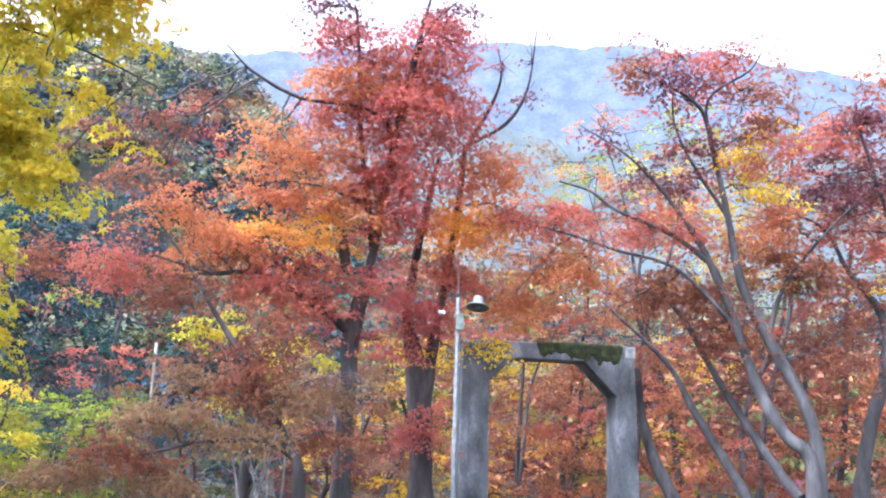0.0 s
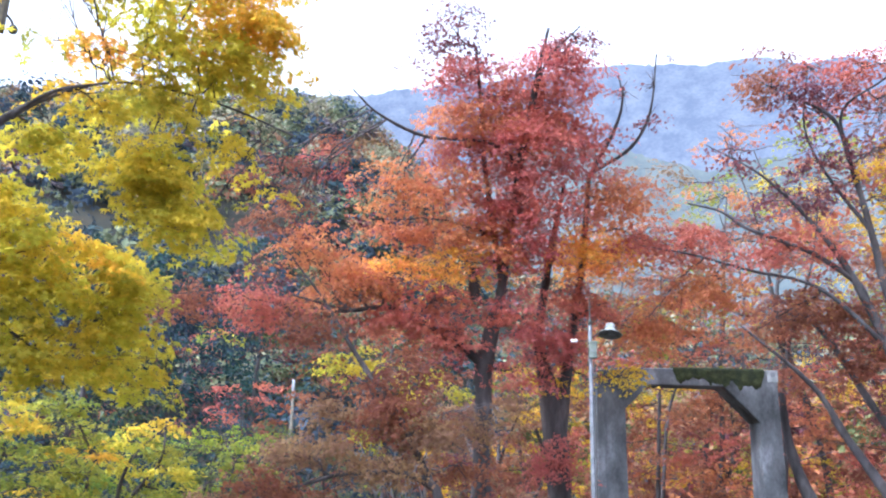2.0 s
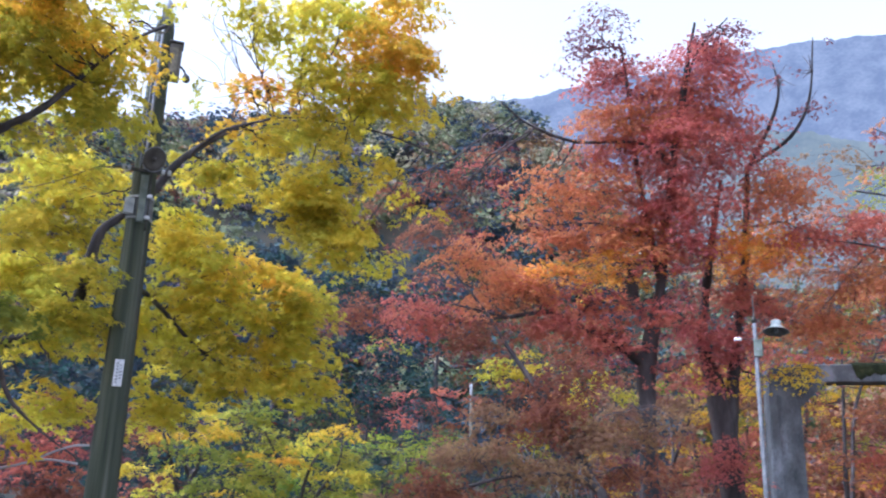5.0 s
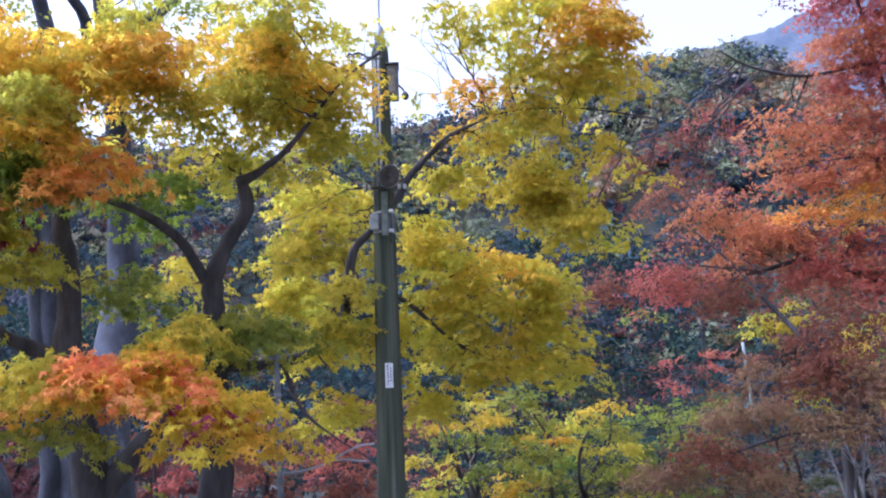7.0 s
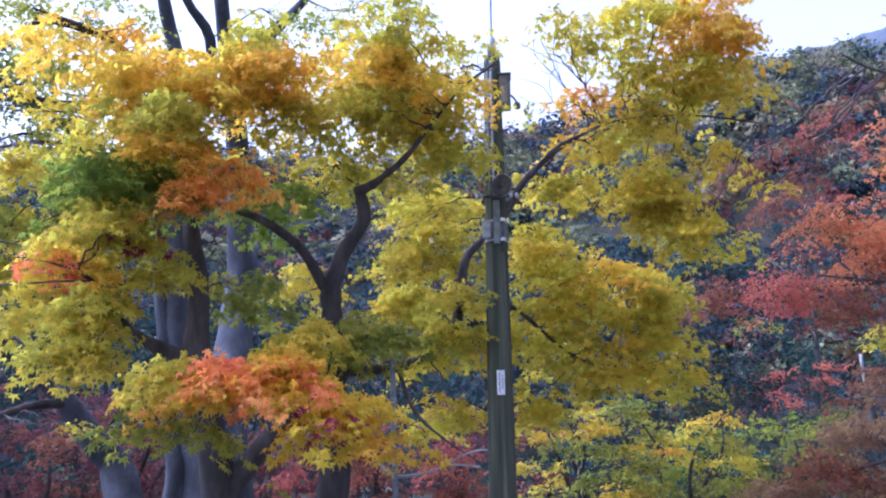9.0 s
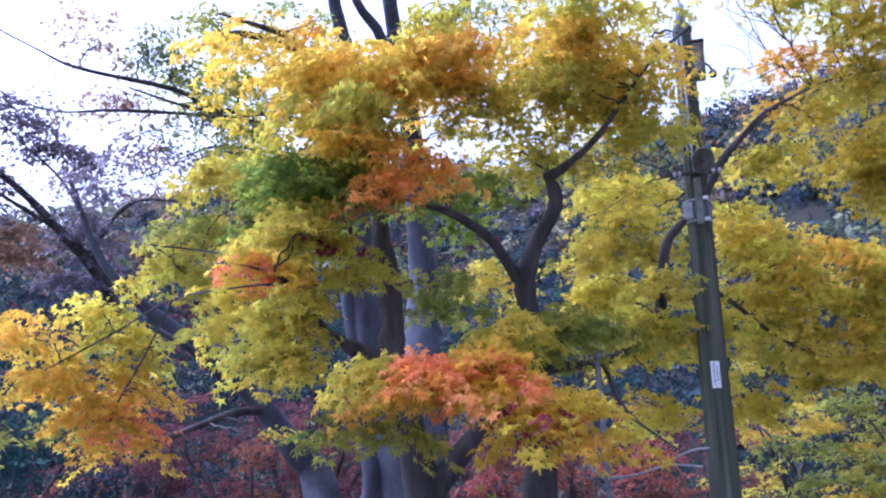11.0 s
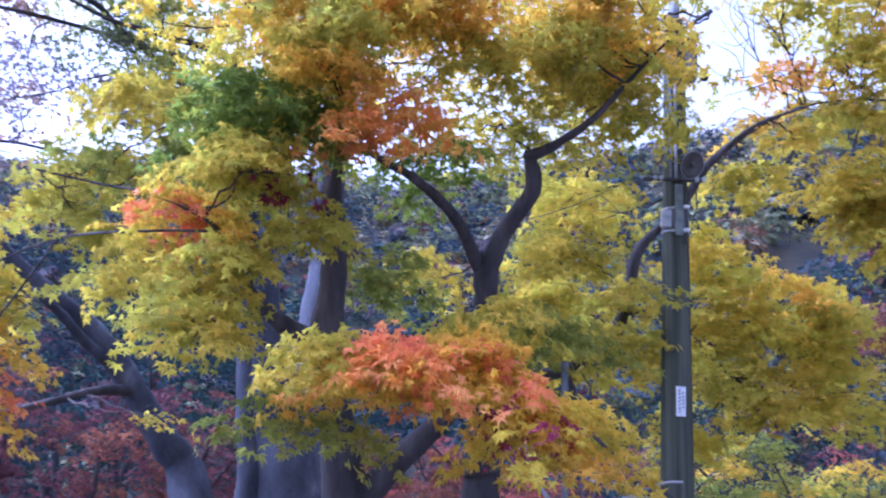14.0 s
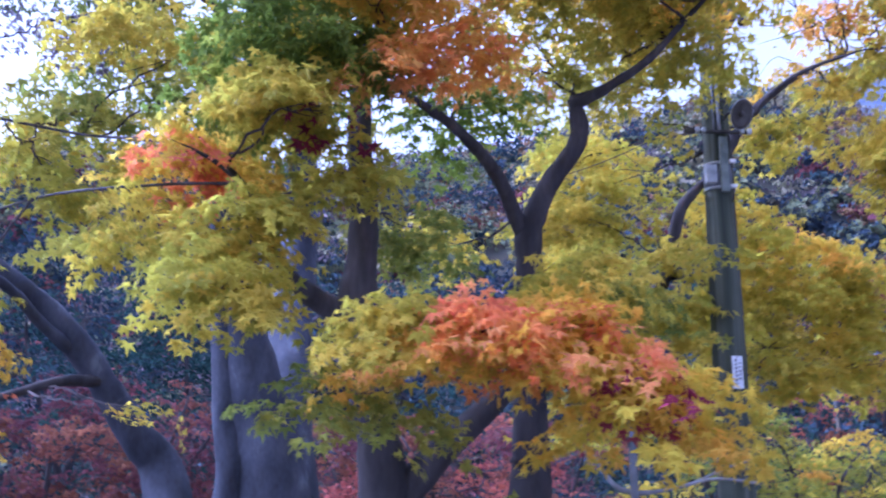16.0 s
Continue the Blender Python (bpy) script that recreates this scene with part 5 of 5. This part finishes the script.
def purple_tree():
    tree = thing("bare_tree", (*(-18.18, 8.1, 1.65)[:2], 0), "thinly leaved tree with dull purple leaves against the sky", "tree")
    b = tree.matrix_basis.translation
    lines = [limb(tree, "trunk", [(b.x, b.y, -0.2, 0.3), (-18.13, 7.95, 3.66, 0.18), (-18.04, 7.23, 5.89, 0.14), (-18.12, 6.18, 7.04, 0.1), (-18.14, 5.41, 7.72, 0.07), (-18.16, 4.39, 8.43, 0.04), (-18.11, 3.72, 8.93, 0.02)], BARK_BROWN, 8)]
    lines.append(limb(tree, "limb", [(-18.12, 6.18, 7.04, 0.06), (-18.27, 5.13, 7.59, 0.04), (-18.33, 3.83, 8.34, 0.02)], BARK_BROWN, 6))
    lines.append(limb(tree, "limb", [(-18.04, 7.23, 5.89, 0.06), (-17.84, 6.31, 7.71, 0.04), (-17.84, 5.34, 8.57, 0.02), (-17.82, 4.53, 9.17, 0.01)], BARK_BROWN, 6))
    lines.append(limb(tree, "limb", [(-18.09, 6.74, 6.42, 0.06), (-17.47, 7.35, 7.59, 0.04), (-16.95, 8.35, 7.71, 0.02)], BARK_BROWN, 6))
    pads = [
        (-17.88, 4.07, 9.3, 0.54, 0.48, "plum", 300), (-17.66, 5.11, 9.16, 0.72, 0.6, "plum", 400), (-17.68, 5.78, 8.62, 0.9, 0.6, "plum", 450), (-18.32, 4.53, 7.93, 0.78, 0.48, "plum", 350), (-17.6, 6.66, 8.02, 0.6, 0.42, "plum", 180),
        (-17.03, 7.73, 8.28, 0.72, 0.48, "russet", 150), (-18.48, 5.39, 6.7, 0.84, 0.42, "russet", 500), (-18.1, 6.68, 6.48, 0.9, 0.66, "plum", 500), (-18.55, 4.63, 7.15, 0.72, 0.42, "plum", 250), (-18.36, 3.08, 8.62, 0.9, 1.2, "plum", 700), (-17.95, 6.51, 7.18, 0.6, 0.36, "plum", 300)]
    every = [(p[:5], t, n) for *p, t, n in pads]
    foliage(tree, every, 0.11, OVAL, spray=0.5, flat=0.7, mul=2.6)
    twigs(tree, lines, every, 12, TWIG, 0.014)


purple_tree()

# ---------------------------------------------------------------- posts, lamps and the concrete frame


def bars(bm, x, z0, z1, n, y, w, rng):
    """Short dark strokes in a column, for lettering too small to read."""
    step = (z1 - z0) / n
    for k in range(n):
        z = z0 + step * (k + 0.5)
        ww, hh = w * rng.uniform(0.6, 1.0), step * rng.uniform(0.45, 0.7)
        bm_box(bm, (x - ww / 2, y - 0.002, z - hh / 2), (x + ww / 2, y, z + hh / 2))


def utility_pole():
    """Local axes: -y towards the path."""
    pole = thing("utility_pole", (-4.72, 7.73, 0), "weathered grey-green wooden utility pole with metal bands", "utility pole")
    pole.matrix_basis = pose(-4.72 - 0.10, 7.73 - 0.06, 0, 0, 0, 32) @ pose(0, 0, 0, 0, 1.7, 0)
    part("shaft", lathe([(0.15, -0.3), (0.148, 0.6), (0.141, 1.6), (0.13, 2.8), (0.119, 3.9), (0.103, 5.3), (0.096, 6.12), (0.085, 6.19), (0.05, 6.21)], 28), POLE_WOOD, pole)
    part("top_pipe", lathe([(0.05, 6.15), (0.05, 6.42), (0.03, 6.45)], 16), STEEL, pole, "grey pipe set on the pole top")
    part("top_rod", rod([(0.0, 0, 6.4), (0.0, 0, 6.8), (0.005, 0, 7.3)], 0.014), STEEL, pole, "thin metal rod rising from the pole top")
    part("conduit", rod([(-0.015, -0.128, 4.5), (-0.015, -0.118, 5.0), (-0.015, -0.112, 5.6), (-0.015, -0.108, 6.1)], 0.015), STEEL, pole, "pale galvanised cable conduit")
    part("cable", rod([(-0.055, -0.122, 4.5), (-0.055, -0.115, 4.9), (-0.055, -0.108, 5.4), (-0.055, -0.1, 6.0)], 0.01, 6), GREYPAINT, pole, "grey cable beside the conduit")
    for z in (4.8, 5.3, 5.82):
        r = 0.104 + (5.3 - z) * 0.01
        part("clip", lathe([(r + 0.002, z - 0.012), (r + 0.007, z - 0.008), (r + 0.007, z + 0.008), (r + 0.002, z + 0.012)], 24), DARK_METAL, pole)
    # meter box with its insulator
    cab = part("meter_box", box((0.075, -0.1, 5.56), (0.2, 0.06, 5.94), 0.012), DARK_BROWN, pole, "narrow brown weathered box")
    part("door", box((0.098, -0.108, 5.61), (0.165, -0.099, 5.89), 0.004), BOX_BROWN, cab, "tan worn door panel")
    part("lid", box((0.065, -0.12, 5.94), (0.21, 0.075, 5.96), 0.006), DARK_METAL, cab)
    part("bracket", rod([(0.19, -0.04, 5.72), (0.23, -0.05, 5.68), (0.255, -0.05, 5.64), (0.265, -0.05, 5.6)], 0.012, 6), DARK_METAL, pole)
    part("insulator", lathe([(0.01, -0.045), (0.033, -0.036), (0.042, -0.01), (0.038, 0.02), (0.02, 0.042), (0.008, 0.046)], 14, Matrix.Translation((0.268, -0.05, 5.585))), DARK_METAL, pole, "dark round insulator")
    # crossarm with clips
    part("crossarm", box((-0.31, -0.145, 4.495), (0.25, -0.118, 4.52), 0.004), DARK_METAL, pole, "short metal crossarm")
    for x in (-0.2, -0.15, 0.17, 0.23):
        part("clamp", box((x - 0.017, -0.16, 4.49), (x + 0.017, -0.115, 4.535), 0.007), PALE_PAINT, pole, "pale porcelain clamp")
    # round lamp, a shallow dish turned to the path
    part("lamp_arm", rod([(0.03, -0.1, 4.62), (0.04, -0.2, 4.64), (0.04, -0.3, 4.61), (0.05, -0.38, 4.57)], 0.012, 8), DARK_METAL, pole)
    m = Matrix.Translation((0.072, -0.43, 4.535)) @ Vector((-0.5, 0.75, 0.42)).to_track_quat("Z", "Y").to_matrix().to_4x4()
    lamp = part("lamp_head", lathe([(0.012, 0.055), (0.03, 0.052), (0.035, 0.036), (0.08, 0.026), (0.118, 0.008), (0.126, -0.004), (0.124, -0.01), (0.117, -0.004), (0.08, 0.014), (0.012, 0.026)], 30, m), STEEL, pole, "round dished lamp head tilted on an arm")
    part("reflector", lathe([(0.004, 0.018), (0.04, 0.013), (0.085, 0.004), (0.117, -0.008), (0.118, -0.004), (0.085, 0.008), (0.04, 0.018), (0.004, 0.022)], 30, m), DARK_BROWN, lamp, "brown weathered inner dish")
    part("bulb", lathe([(0.012, 0.018), (0.02, 0.008), (0.026, -0.006), (0.02, -0.02), (0.006, -0.026)], 14, m), DARK_BROWN, lamp)
    # grey-green upright strip on the shaft's front, below the lamp
    part("green_strip", box((-0.028, -0.15, 3.98), (0.045, -0.118, 4.46), 0.01), GREEN_METAL, pole, "grey-green upright strip")
    # sheet wrap between two bands
    part("sheet_wrap", lathe([(0.119, 4.04), (0.124, 4.045), (0.122, 4.235), (0.117, 4.24)], 28), GREYPAINT, pole, "grey sheet-metal sleeve")
    part("junction_box", box((-0.15, -0.16, 4.05), (-0.06, -0.1, 4.21), 0.01), PALE_PAINT, pole, "small pale junction box")
    for z in (4.03, 4.245):
        part("band", lathe([(0.122, z - 0.012), (0.13, z - 0.009), (0.13, z + 0.009), (0.122, z + 0.012)], 28), PALE_PAINT, pole, "bright steel band")
        part("buckle", box((0.05, -0.158, z - 0.016), (0.1, -0.118, z + 0.016), 0.006), WHITE_PLATE, pole)
    part("cable", rod([(0.07, -0.118, 3.9), (0.075, -0.14, 4.05), (0.07, -0.134, 4.3), (0.06, -0.12, 4.5)], 0.008, 6), DARK_METAL, pole)
    # number plate, its writing as bars
    plate = part("plate", box((-0.03, -0.152, 2.39), (0.05, -0.138, 2.64), 0.002), WHITE_PLATE, pole, "narrow white enamel plate with dark marks")
    bm = bmesh.new()
    bars(bm, -0.002, 2.41, 2.62, 7, -0.153, 0.018, np.random.default_rng(3))
    bars(bm, 0.027, 2.45, 2.6, 5, -0.153, 0.012, np.random.default_rng(4))
    part("lettering", bm, BAR_INK, plate)
    for z in (2.4, 2.63):
        part("nail", lathe([(0.006, 0), (0.006, 0.004), (0.002, 0.006)], 8, Matrix.Translation((0.01, -0.152, z)) @ pose(0, 0, 0, 90, 0, 0)), STEEL, plate)
    part("ground_wire", rod([(0.1, -0.1, 0.0), (0.098, -0.096, 1.2), (0.094, -0.09, 2.2), (0.088, -0.082, 3.9)], 0.005, 6), DARK_METAL, pole)


def thin_post():
    post = thing("pipe_post", (-5.12, 6.40, 0), "slender grey metal pipe post with a cap and clamps", "post")
    part("pipe", lathe([(0.03, -0.2), (0.03, 1.4), (0.027, 1.42), (0.027, 2.66), (0.02, 2.67)], 16), GREYPAINT, post)
    part("cap", lathe([(0.03, 2.63), (0.031, 2.69), (0.022, 2.705), (0.005, 2.71)], 16), GREYPAINT, post)
    for z in (1.44, 1.56):
        part("clamp", box((-0.036, -0.038, z - 0.012), (0.034, 0.036, z + 0.012), 0.005), GREYPAINT, post)
    part("side_fitting", rod([(-0.03, -0.02, 1.5), (-0.07, -0.03, 1.53), (-0.09, -0.03, 1.49)], 0.009, 8), PALE_PAINT, post)
    part("strap", lathe([(0.03, 2.3), (0.034, 2.305), (0.034, 2.335), (0.03, 2.34)], 16), STEEL, post)


def lamp_post():
    post = thing("lamp_post", (1.65, 13.49, 0), "slim pale metal lamp post with a small enamel shade", "street lamp", turn=-5)
    part("pole", lathe([(0.036, -0.2), (0.034, 1.5), (0.031, 3.3), (0.03, 3.84), (0.024, 3.86)], 16), STEEL, post, "pale silver pole")
    part("finial", lathe([(0.03, 3.85), (0.03, 3.93), (0.012, 3.95), (0.01, 4.25)], 12), DARK_METAL, post)
    box_ = part("switch_box", box((-0.03, -0.1, 3.36), (0.09, 0.02, 3.58), 0.012), GREEN_METAL, post, "small grey-green switch box")
    part("lid", box((-0.038, -0.11, 3.575), (0.098, 0.03, 3.6), 0.006), GREEN_METAL, box_)
    part("knob", lathe([(0.012, 0), (0.012, 0.012), (0.004, 0.016)], 10, Matrix.Translation((0.03, -0.1, 3.46)) @ pose(0, 0, 0, 90, 0, 0)), STEEL, box_)
    part("arm", rod([(0.02, 0, 3.66), (0.1, -0.02, 3.72), (0.2, -0.0, 3.8), (0.27, 0.02, 3.88), (0.285, 0.02, 3.87)], 0.01, 8), DARK_METAL, post)
    m = Matrix.Translation((0.285, -0.03, 3.68)) @ pose(0, 0, 0, -14, 4, 0)
    sh = part("shade", lathe([(0.05, 0.205), (0.066, 0.195), (0.072, 0.125), (0.086, 0.1), (0.122, 0.075), (0.168, 0.042), (0.178, 0.032), (0.17, 0.032), (0.12, 0.064), (0.06, 0.09), (0.01, 0.1)], 28, m), LAMP_ENAMEL, post, "pale grey-green enamel shade with a crown and flared brim")
    part("reflector", lathe([(0.006, 0.08), (0.06, 0.074), (0.12, 0.053), (0.168, 0.026), (0.17, 0.03), (0.12, 0.06), (0.06, 0.082), (0.006, 0.09)], 28, m), SHADE_UNDER, sh, "dull grey underside")
    part("bulb", lathe([(0.02, 0.085), (0.03, 0.06), (0.035, 0.035), (0.025, 0.01), (0.006, 0.0)], 16, m), SHADE_UNDER, sh)
    part("side_arm", rod([(0.0, 0, 3.62), (-0.12, -0.01, 3.62), (-0.22, -0.01, 3.62)], 0.006, 6), DARK_METAL, post)
    for x in (-0.21, -0.26):
        part("insulator", lathe([(0.01, -0.028), (0.024, -0.024), (0.027, 0.0), (0.02, 0.02), (0.008, 0.028)], 12, Matrix.Translation((x, -0.01, 3.62))), WHITE_PLATE, post, "white porcelain insulator")
    part("cable", rod([(0.05, -0.04, 3.42), (0.052, -0.05, 3.0), (0.05, -0.045, 2.0), (0.046, -0.04, 0.5)], 0.006, 6), DARK_METAL, post)


def concrete_frame():
    """A portal of two legs, lintel and slanting haunches in one casting."""
    c = (3.67, 16.33, 2.29)
    fr = thing("concrete_frame", (c[0], c[1], 0), "mossy weathered concrete portal frame with sloped inner corners", "concrete frame", turn=4)
    w, h, lin, d = 1.6, 3.56, 0.3, 0.26
    legl, legr, chl, chr_ = 0.5, 0.36, 0.42, 0.6
    outline = [(-w - 0.06, -0.2), (-w, h - 0.5), (-w + 0.03, h - 0.06), (-w + 0.5, h), (w, h), (w, h - 0.5), (w + 0.08, -0.2), (w - legr - 0.02, -0.2), (w - legr, h - lin - chr_), (w - legr - chr_, h - lin), (-w + legl + chl, h - lin), (-w + legl, h - lin - chl), (-w + legl + 0.02, -0.2)]
    bm = bmesh.new()
    front = [bm.verts.new((x, -d, z)) for x, z in outline]
    bm.faces.new(front)
    r = bmesh.ops.extrude_face_region(bm, geom=bm.faces[:])
    bmesh.ops.translate(bm, vec=(0, 2 * d, 0), verts=[v for v in r["geom"] if isinstance(v, bmesh.types.BMVert)])
    bmesh.ops.recalc_face_normals(bm, faces=bm.faces)
    bmesh.ops.bevel(bm, geom=[e for e in bm.edges if e.calc_face_angle(0) > 0.5], offset=0.022, segments=2, affect="EDGES", profile=0.5)
    part("casting", bm, CONCRETE, fr)
    part("leg_rib", box((-w + 0.0, -d - 0.028, -0.2), (-w + 0.13, -d + 0.01, h - 0.5), 0.012), CONCRETE, fr)
    # a mat of moss over the top and down the face, its lower edge ragged
    rng = np.random.default_rng(11)
    xs = np.linspace(-0.25, 1.36, 90)
    drop = 0.24 + 0.1 * np.clip(xs - 0.4, -0.4, 0.8) + np.interp(xs, np.linspace(-0.3, 1.4, 15), rng.normal(0, 0.045, 15)) + np.interp(xs, np.linspace(-0.3, 1.4, 38), rng.normal(0, 0.025, 38)) + rng.normal(0, 0.012, len(xs))
    drop *= np.clip((xs + 0.27) / 0.1, 0.2, 1) * np.clip((1.4 - xs) / 0.12, 0.2, 1)
    bm = bmesh.new()
    rows = []
    for x, dr in zip(xs, drop):
        col = [(x, d * 0.6, h + 0.012), (x, -d * 0.2, h + 0.03), (x, -d - 0.004, h + 0.022)]
        col += [(x + rng.normal(0, 0.006), -d - 0.007 - 0.008 * rng.random(), h - dr * f) for f in (0.1, 0.25, 0.4, 0.55, 0.7, 0.85)]
        col += [(x, -d + 0.003, h - dr)]
        rows.append([bm.verts.new(p) for p in col])
    for a, b2 in zip(rows, rows[1:]):
        for i in range(len(a) - 1):
            bm.faces.new((a[i], a[i + 1], b2[i + 1], b2[i])).smooth = True
    bmesh.ops.recalc_face_normals(bm, faces=bm.faces)
    part("moss", bm, MOSS, fr, "dark green moss mat grown over the lintel")
    part("pale_patch", box((w - 0.19, -d - 0.006, h - 0.2), (w + 0.004, -d + 0.1, h + 0.006), 0.005), PALE_PAINT, fr, "pale chipped corner patch")
    part("chip", box((w - 0.13, -d - 0.012, h - 0.11), (w - 0.05, -d + 0.02, h - 0.03), 0.004), CONCRETE, fr)


def far_pole():
    pole = thing("far_pole", (-11.23, 58.9, 0), "distant pale utility pole with a short crossarm", "utility pole")
    part("shaft", lathe([(0.13, -0.2), (0.12, 4), (0.1, 6.6), (0.08, 6.62)], 12), BOX_BROWN, pole)
    part("sleeve", lathe([(0.1, 6.6), (0.1, 7.65), (0.07, 7.7)], 12), PALE_PAINT, pole, "pale upper sleeve")
    part("crossarm", box((-0.6, -0.05, 6.45), (0.7, 0.05, 6.51), 0.01), DARK_METAL, pole)
    part("crossarm", box((-0.35, -0.05, 6.08), (0.45, 0.05, 6.13), 0.01), DARK_METAL, pole)
    for x in (-0.55, -0.25, 0.35, 0.65):
        part("insulator", lathe([(0.02, 0), (0.05, 0.02), (0.045, 0.1), (0.02, 0.14)], 10, Matrix.Translation((x, 0, 6.51))), GREYPAINT, pole, "small pale insulator")


def lantern():
    """A festival lantern: tapered six-sided box of white panels on a post."""
    c = (-10.03, 2.48, 2.09)
    lan = thing("festival_lantern", (c[0], c[1], 0), "white panelled wooden festival lantern on a vermilion post", "lantern", turn=20)
    z0, z1 = c[2] - 0.27, c[2] + 0.27
    part("post", lathe([(0.05, -0.2), (0.045, z0 - 0.06), (0.045, z0)], 16), ORANGE_WOOD, lan)
    part("base_board", lathe([(0.16, z0 - 0.03), (0.17, z0 - 0.02), (0.17, z0), (0.15, z0 + 0.01)], 6), FRAME_WOOD, lan)
    part("roof", lathe([(0.27, z1), (0.285, z1 + 0.006), (0.285, z1 + 0.02), (0.05, z1 + 0.03)], 6), FRAME_WOOD, lan, "flat six-sided wooden top board")
    zm = z0 + 0.17
    rr = lambda z: 0.15 + 0.12 * (z - z0) / (z1 - z0)
    for k in range(6):
        a0, a1 = k * math.pi / 3, (k + 1) * math.pi / 3
        am = (a0 + a1) / 2
        for lo, hi in ((z0 + 0.015, zm - 0.01), (zm + 0.01, z1 - 0.015)):
            bm = bmesh.new()
            q = []
            for inset in (0.0, 0.008):
                for a, z in ((a0, lo), (a1, lo), (a1, hi), (a0, hi)):
                    r = rr(z) - 0.004 - inset
                    p = Vector((r * math.cos(a), r * math.sin(a), z))
                    mid = Vector((r * math.cos(am) * math.cos(math.pi / 6), r * math.sin(am) * math.cos(math.pi / 6), z))
                    q.append(bm.verts.new(mid + (p - mid) * 0.94))
            for f in ((0, 1, 2, 3), (7, 6, 5, 4), (0, 4, 5, 1), (1, 5, 6, 2), (2, 6, 7, 3), (3, 7, 4, 0)):
                bm.faces.new([q[i] for i in f])
            bmesh.ops.recalc_face_normals(bm, faces=bm.faces)
            pn = part("panel", bm, PAPER, lan)
            if hi > zm + 0.1:
                bm = bmesh.new()
                ap = rr((lo + hi) / 2) * math.cos(math.pi / 6)
                tilt = math.degrees(math.atan(0.12 * math.cos(math.pi / 6) / (z1 - z0)))
                rng = np.random.default_rng(20 + k)
                bars(bm, -0.015, -0.13, 0.13, 6, -0.004, 0.035, rng)
                bars(bm, 0.035, -0.1, 0.1, 8, -0.004, 0.018, rng)
                m = Matrix.Rotation(am + math.pi / 2, 4, "Z") @ Matrix.Translation((0, -ap, (lo + hi) / 2)) @ Matrix.Rotation(radians(tilt), 4, "X")
                bmesh.ops.transform(bm, matrix=m, verts=bm.verts)
                part("lettering", bm, BAR_INK, pn)
        part("corner_rib", rod([(rr(z0) * math.cos(a0), rr(z0) * math.sin(a0), z0), (rr(zm) * math.cos(a0), rr(zm) * math.sin(a0), zm), (rr(z1) * math.cos(a0), rr(z1) * math.sin(a0), z1)], 0.009, 6), FRAME_WOOD, lan)
        p, q2 = (rr(zm) * math.cos(a0), rr(zm) * math.sin(a0), zm), (rr(zm) * math.cos(a1), rr(zm) * math.sin(a1), zm)
        part("cross_rib", rod([p, tuple((a + b) / 2 for a, b in zip(p, q2)), q2], 0.008, 6), FRAME_WOOD, lan)


def bare_shrub():
    c = (-1.16, 13.59, 1.21)
    sh = thing("bare_shrub", (c[0], c[1], 0), "leafless shrub with pale grey branches", "shrub")
    for k in range(7):
        a = rs.uniform(0, 6.28)
        q = [(c[0] + 0.1 * math.cos(a), c[1] + 0.1 * math.sin(a), -0.1, 0.03)]
        for t in (0.4, 0.7, 1.0):
            q.append((c[0] + math.cos(a) * 0.5 * t + rs.normal(0, 0.08), c[1] + math.sin(a) * 0.5 * t + rs.normal(0, 0.08), 2.2 * t * rs.uniform(0.85, 1.05), 0.024 * (1.25 - t)))
        line = limb(sh, "branch", q, BARK_PALE, 6)
        for m in range(4):
            s = line[int(rs.integers(5, len(line) - 2))]
            d = rs.normal(0, 0.28, 3) + (math.cos(a) * 0.2, math.sin(a) * 0.2, 0.35)
            limb(sh, "twig", [(*s[:3], 0.01), (*(s[:3] + d * 0.5 + rs.normal(0, 0.03, 3)), 0.007), (*(s[:3] + d), 0.003)], BARK_PALE, 5)


def service_wire():
    """A dark wire from the pole's crossarm back towards the trees."""
    w = thing("service_wire", (-4.93, 7.45, 4.51), "thin dark service wire sagging from the pole", "wire")
    part("strand", rod([(0.0, -0.05, 0.0), (-1.2, 0.5, 0.02), (-3.0, 1.3, 0.3), (-6.0, 2.6, 0.75)], 0.0045, 6), DARK_METAL, w)


utility_pole()
service_wire()
thin_post()
lamp_post()
concrete_frame()
far_pole()
lantern()
bare_shrub()
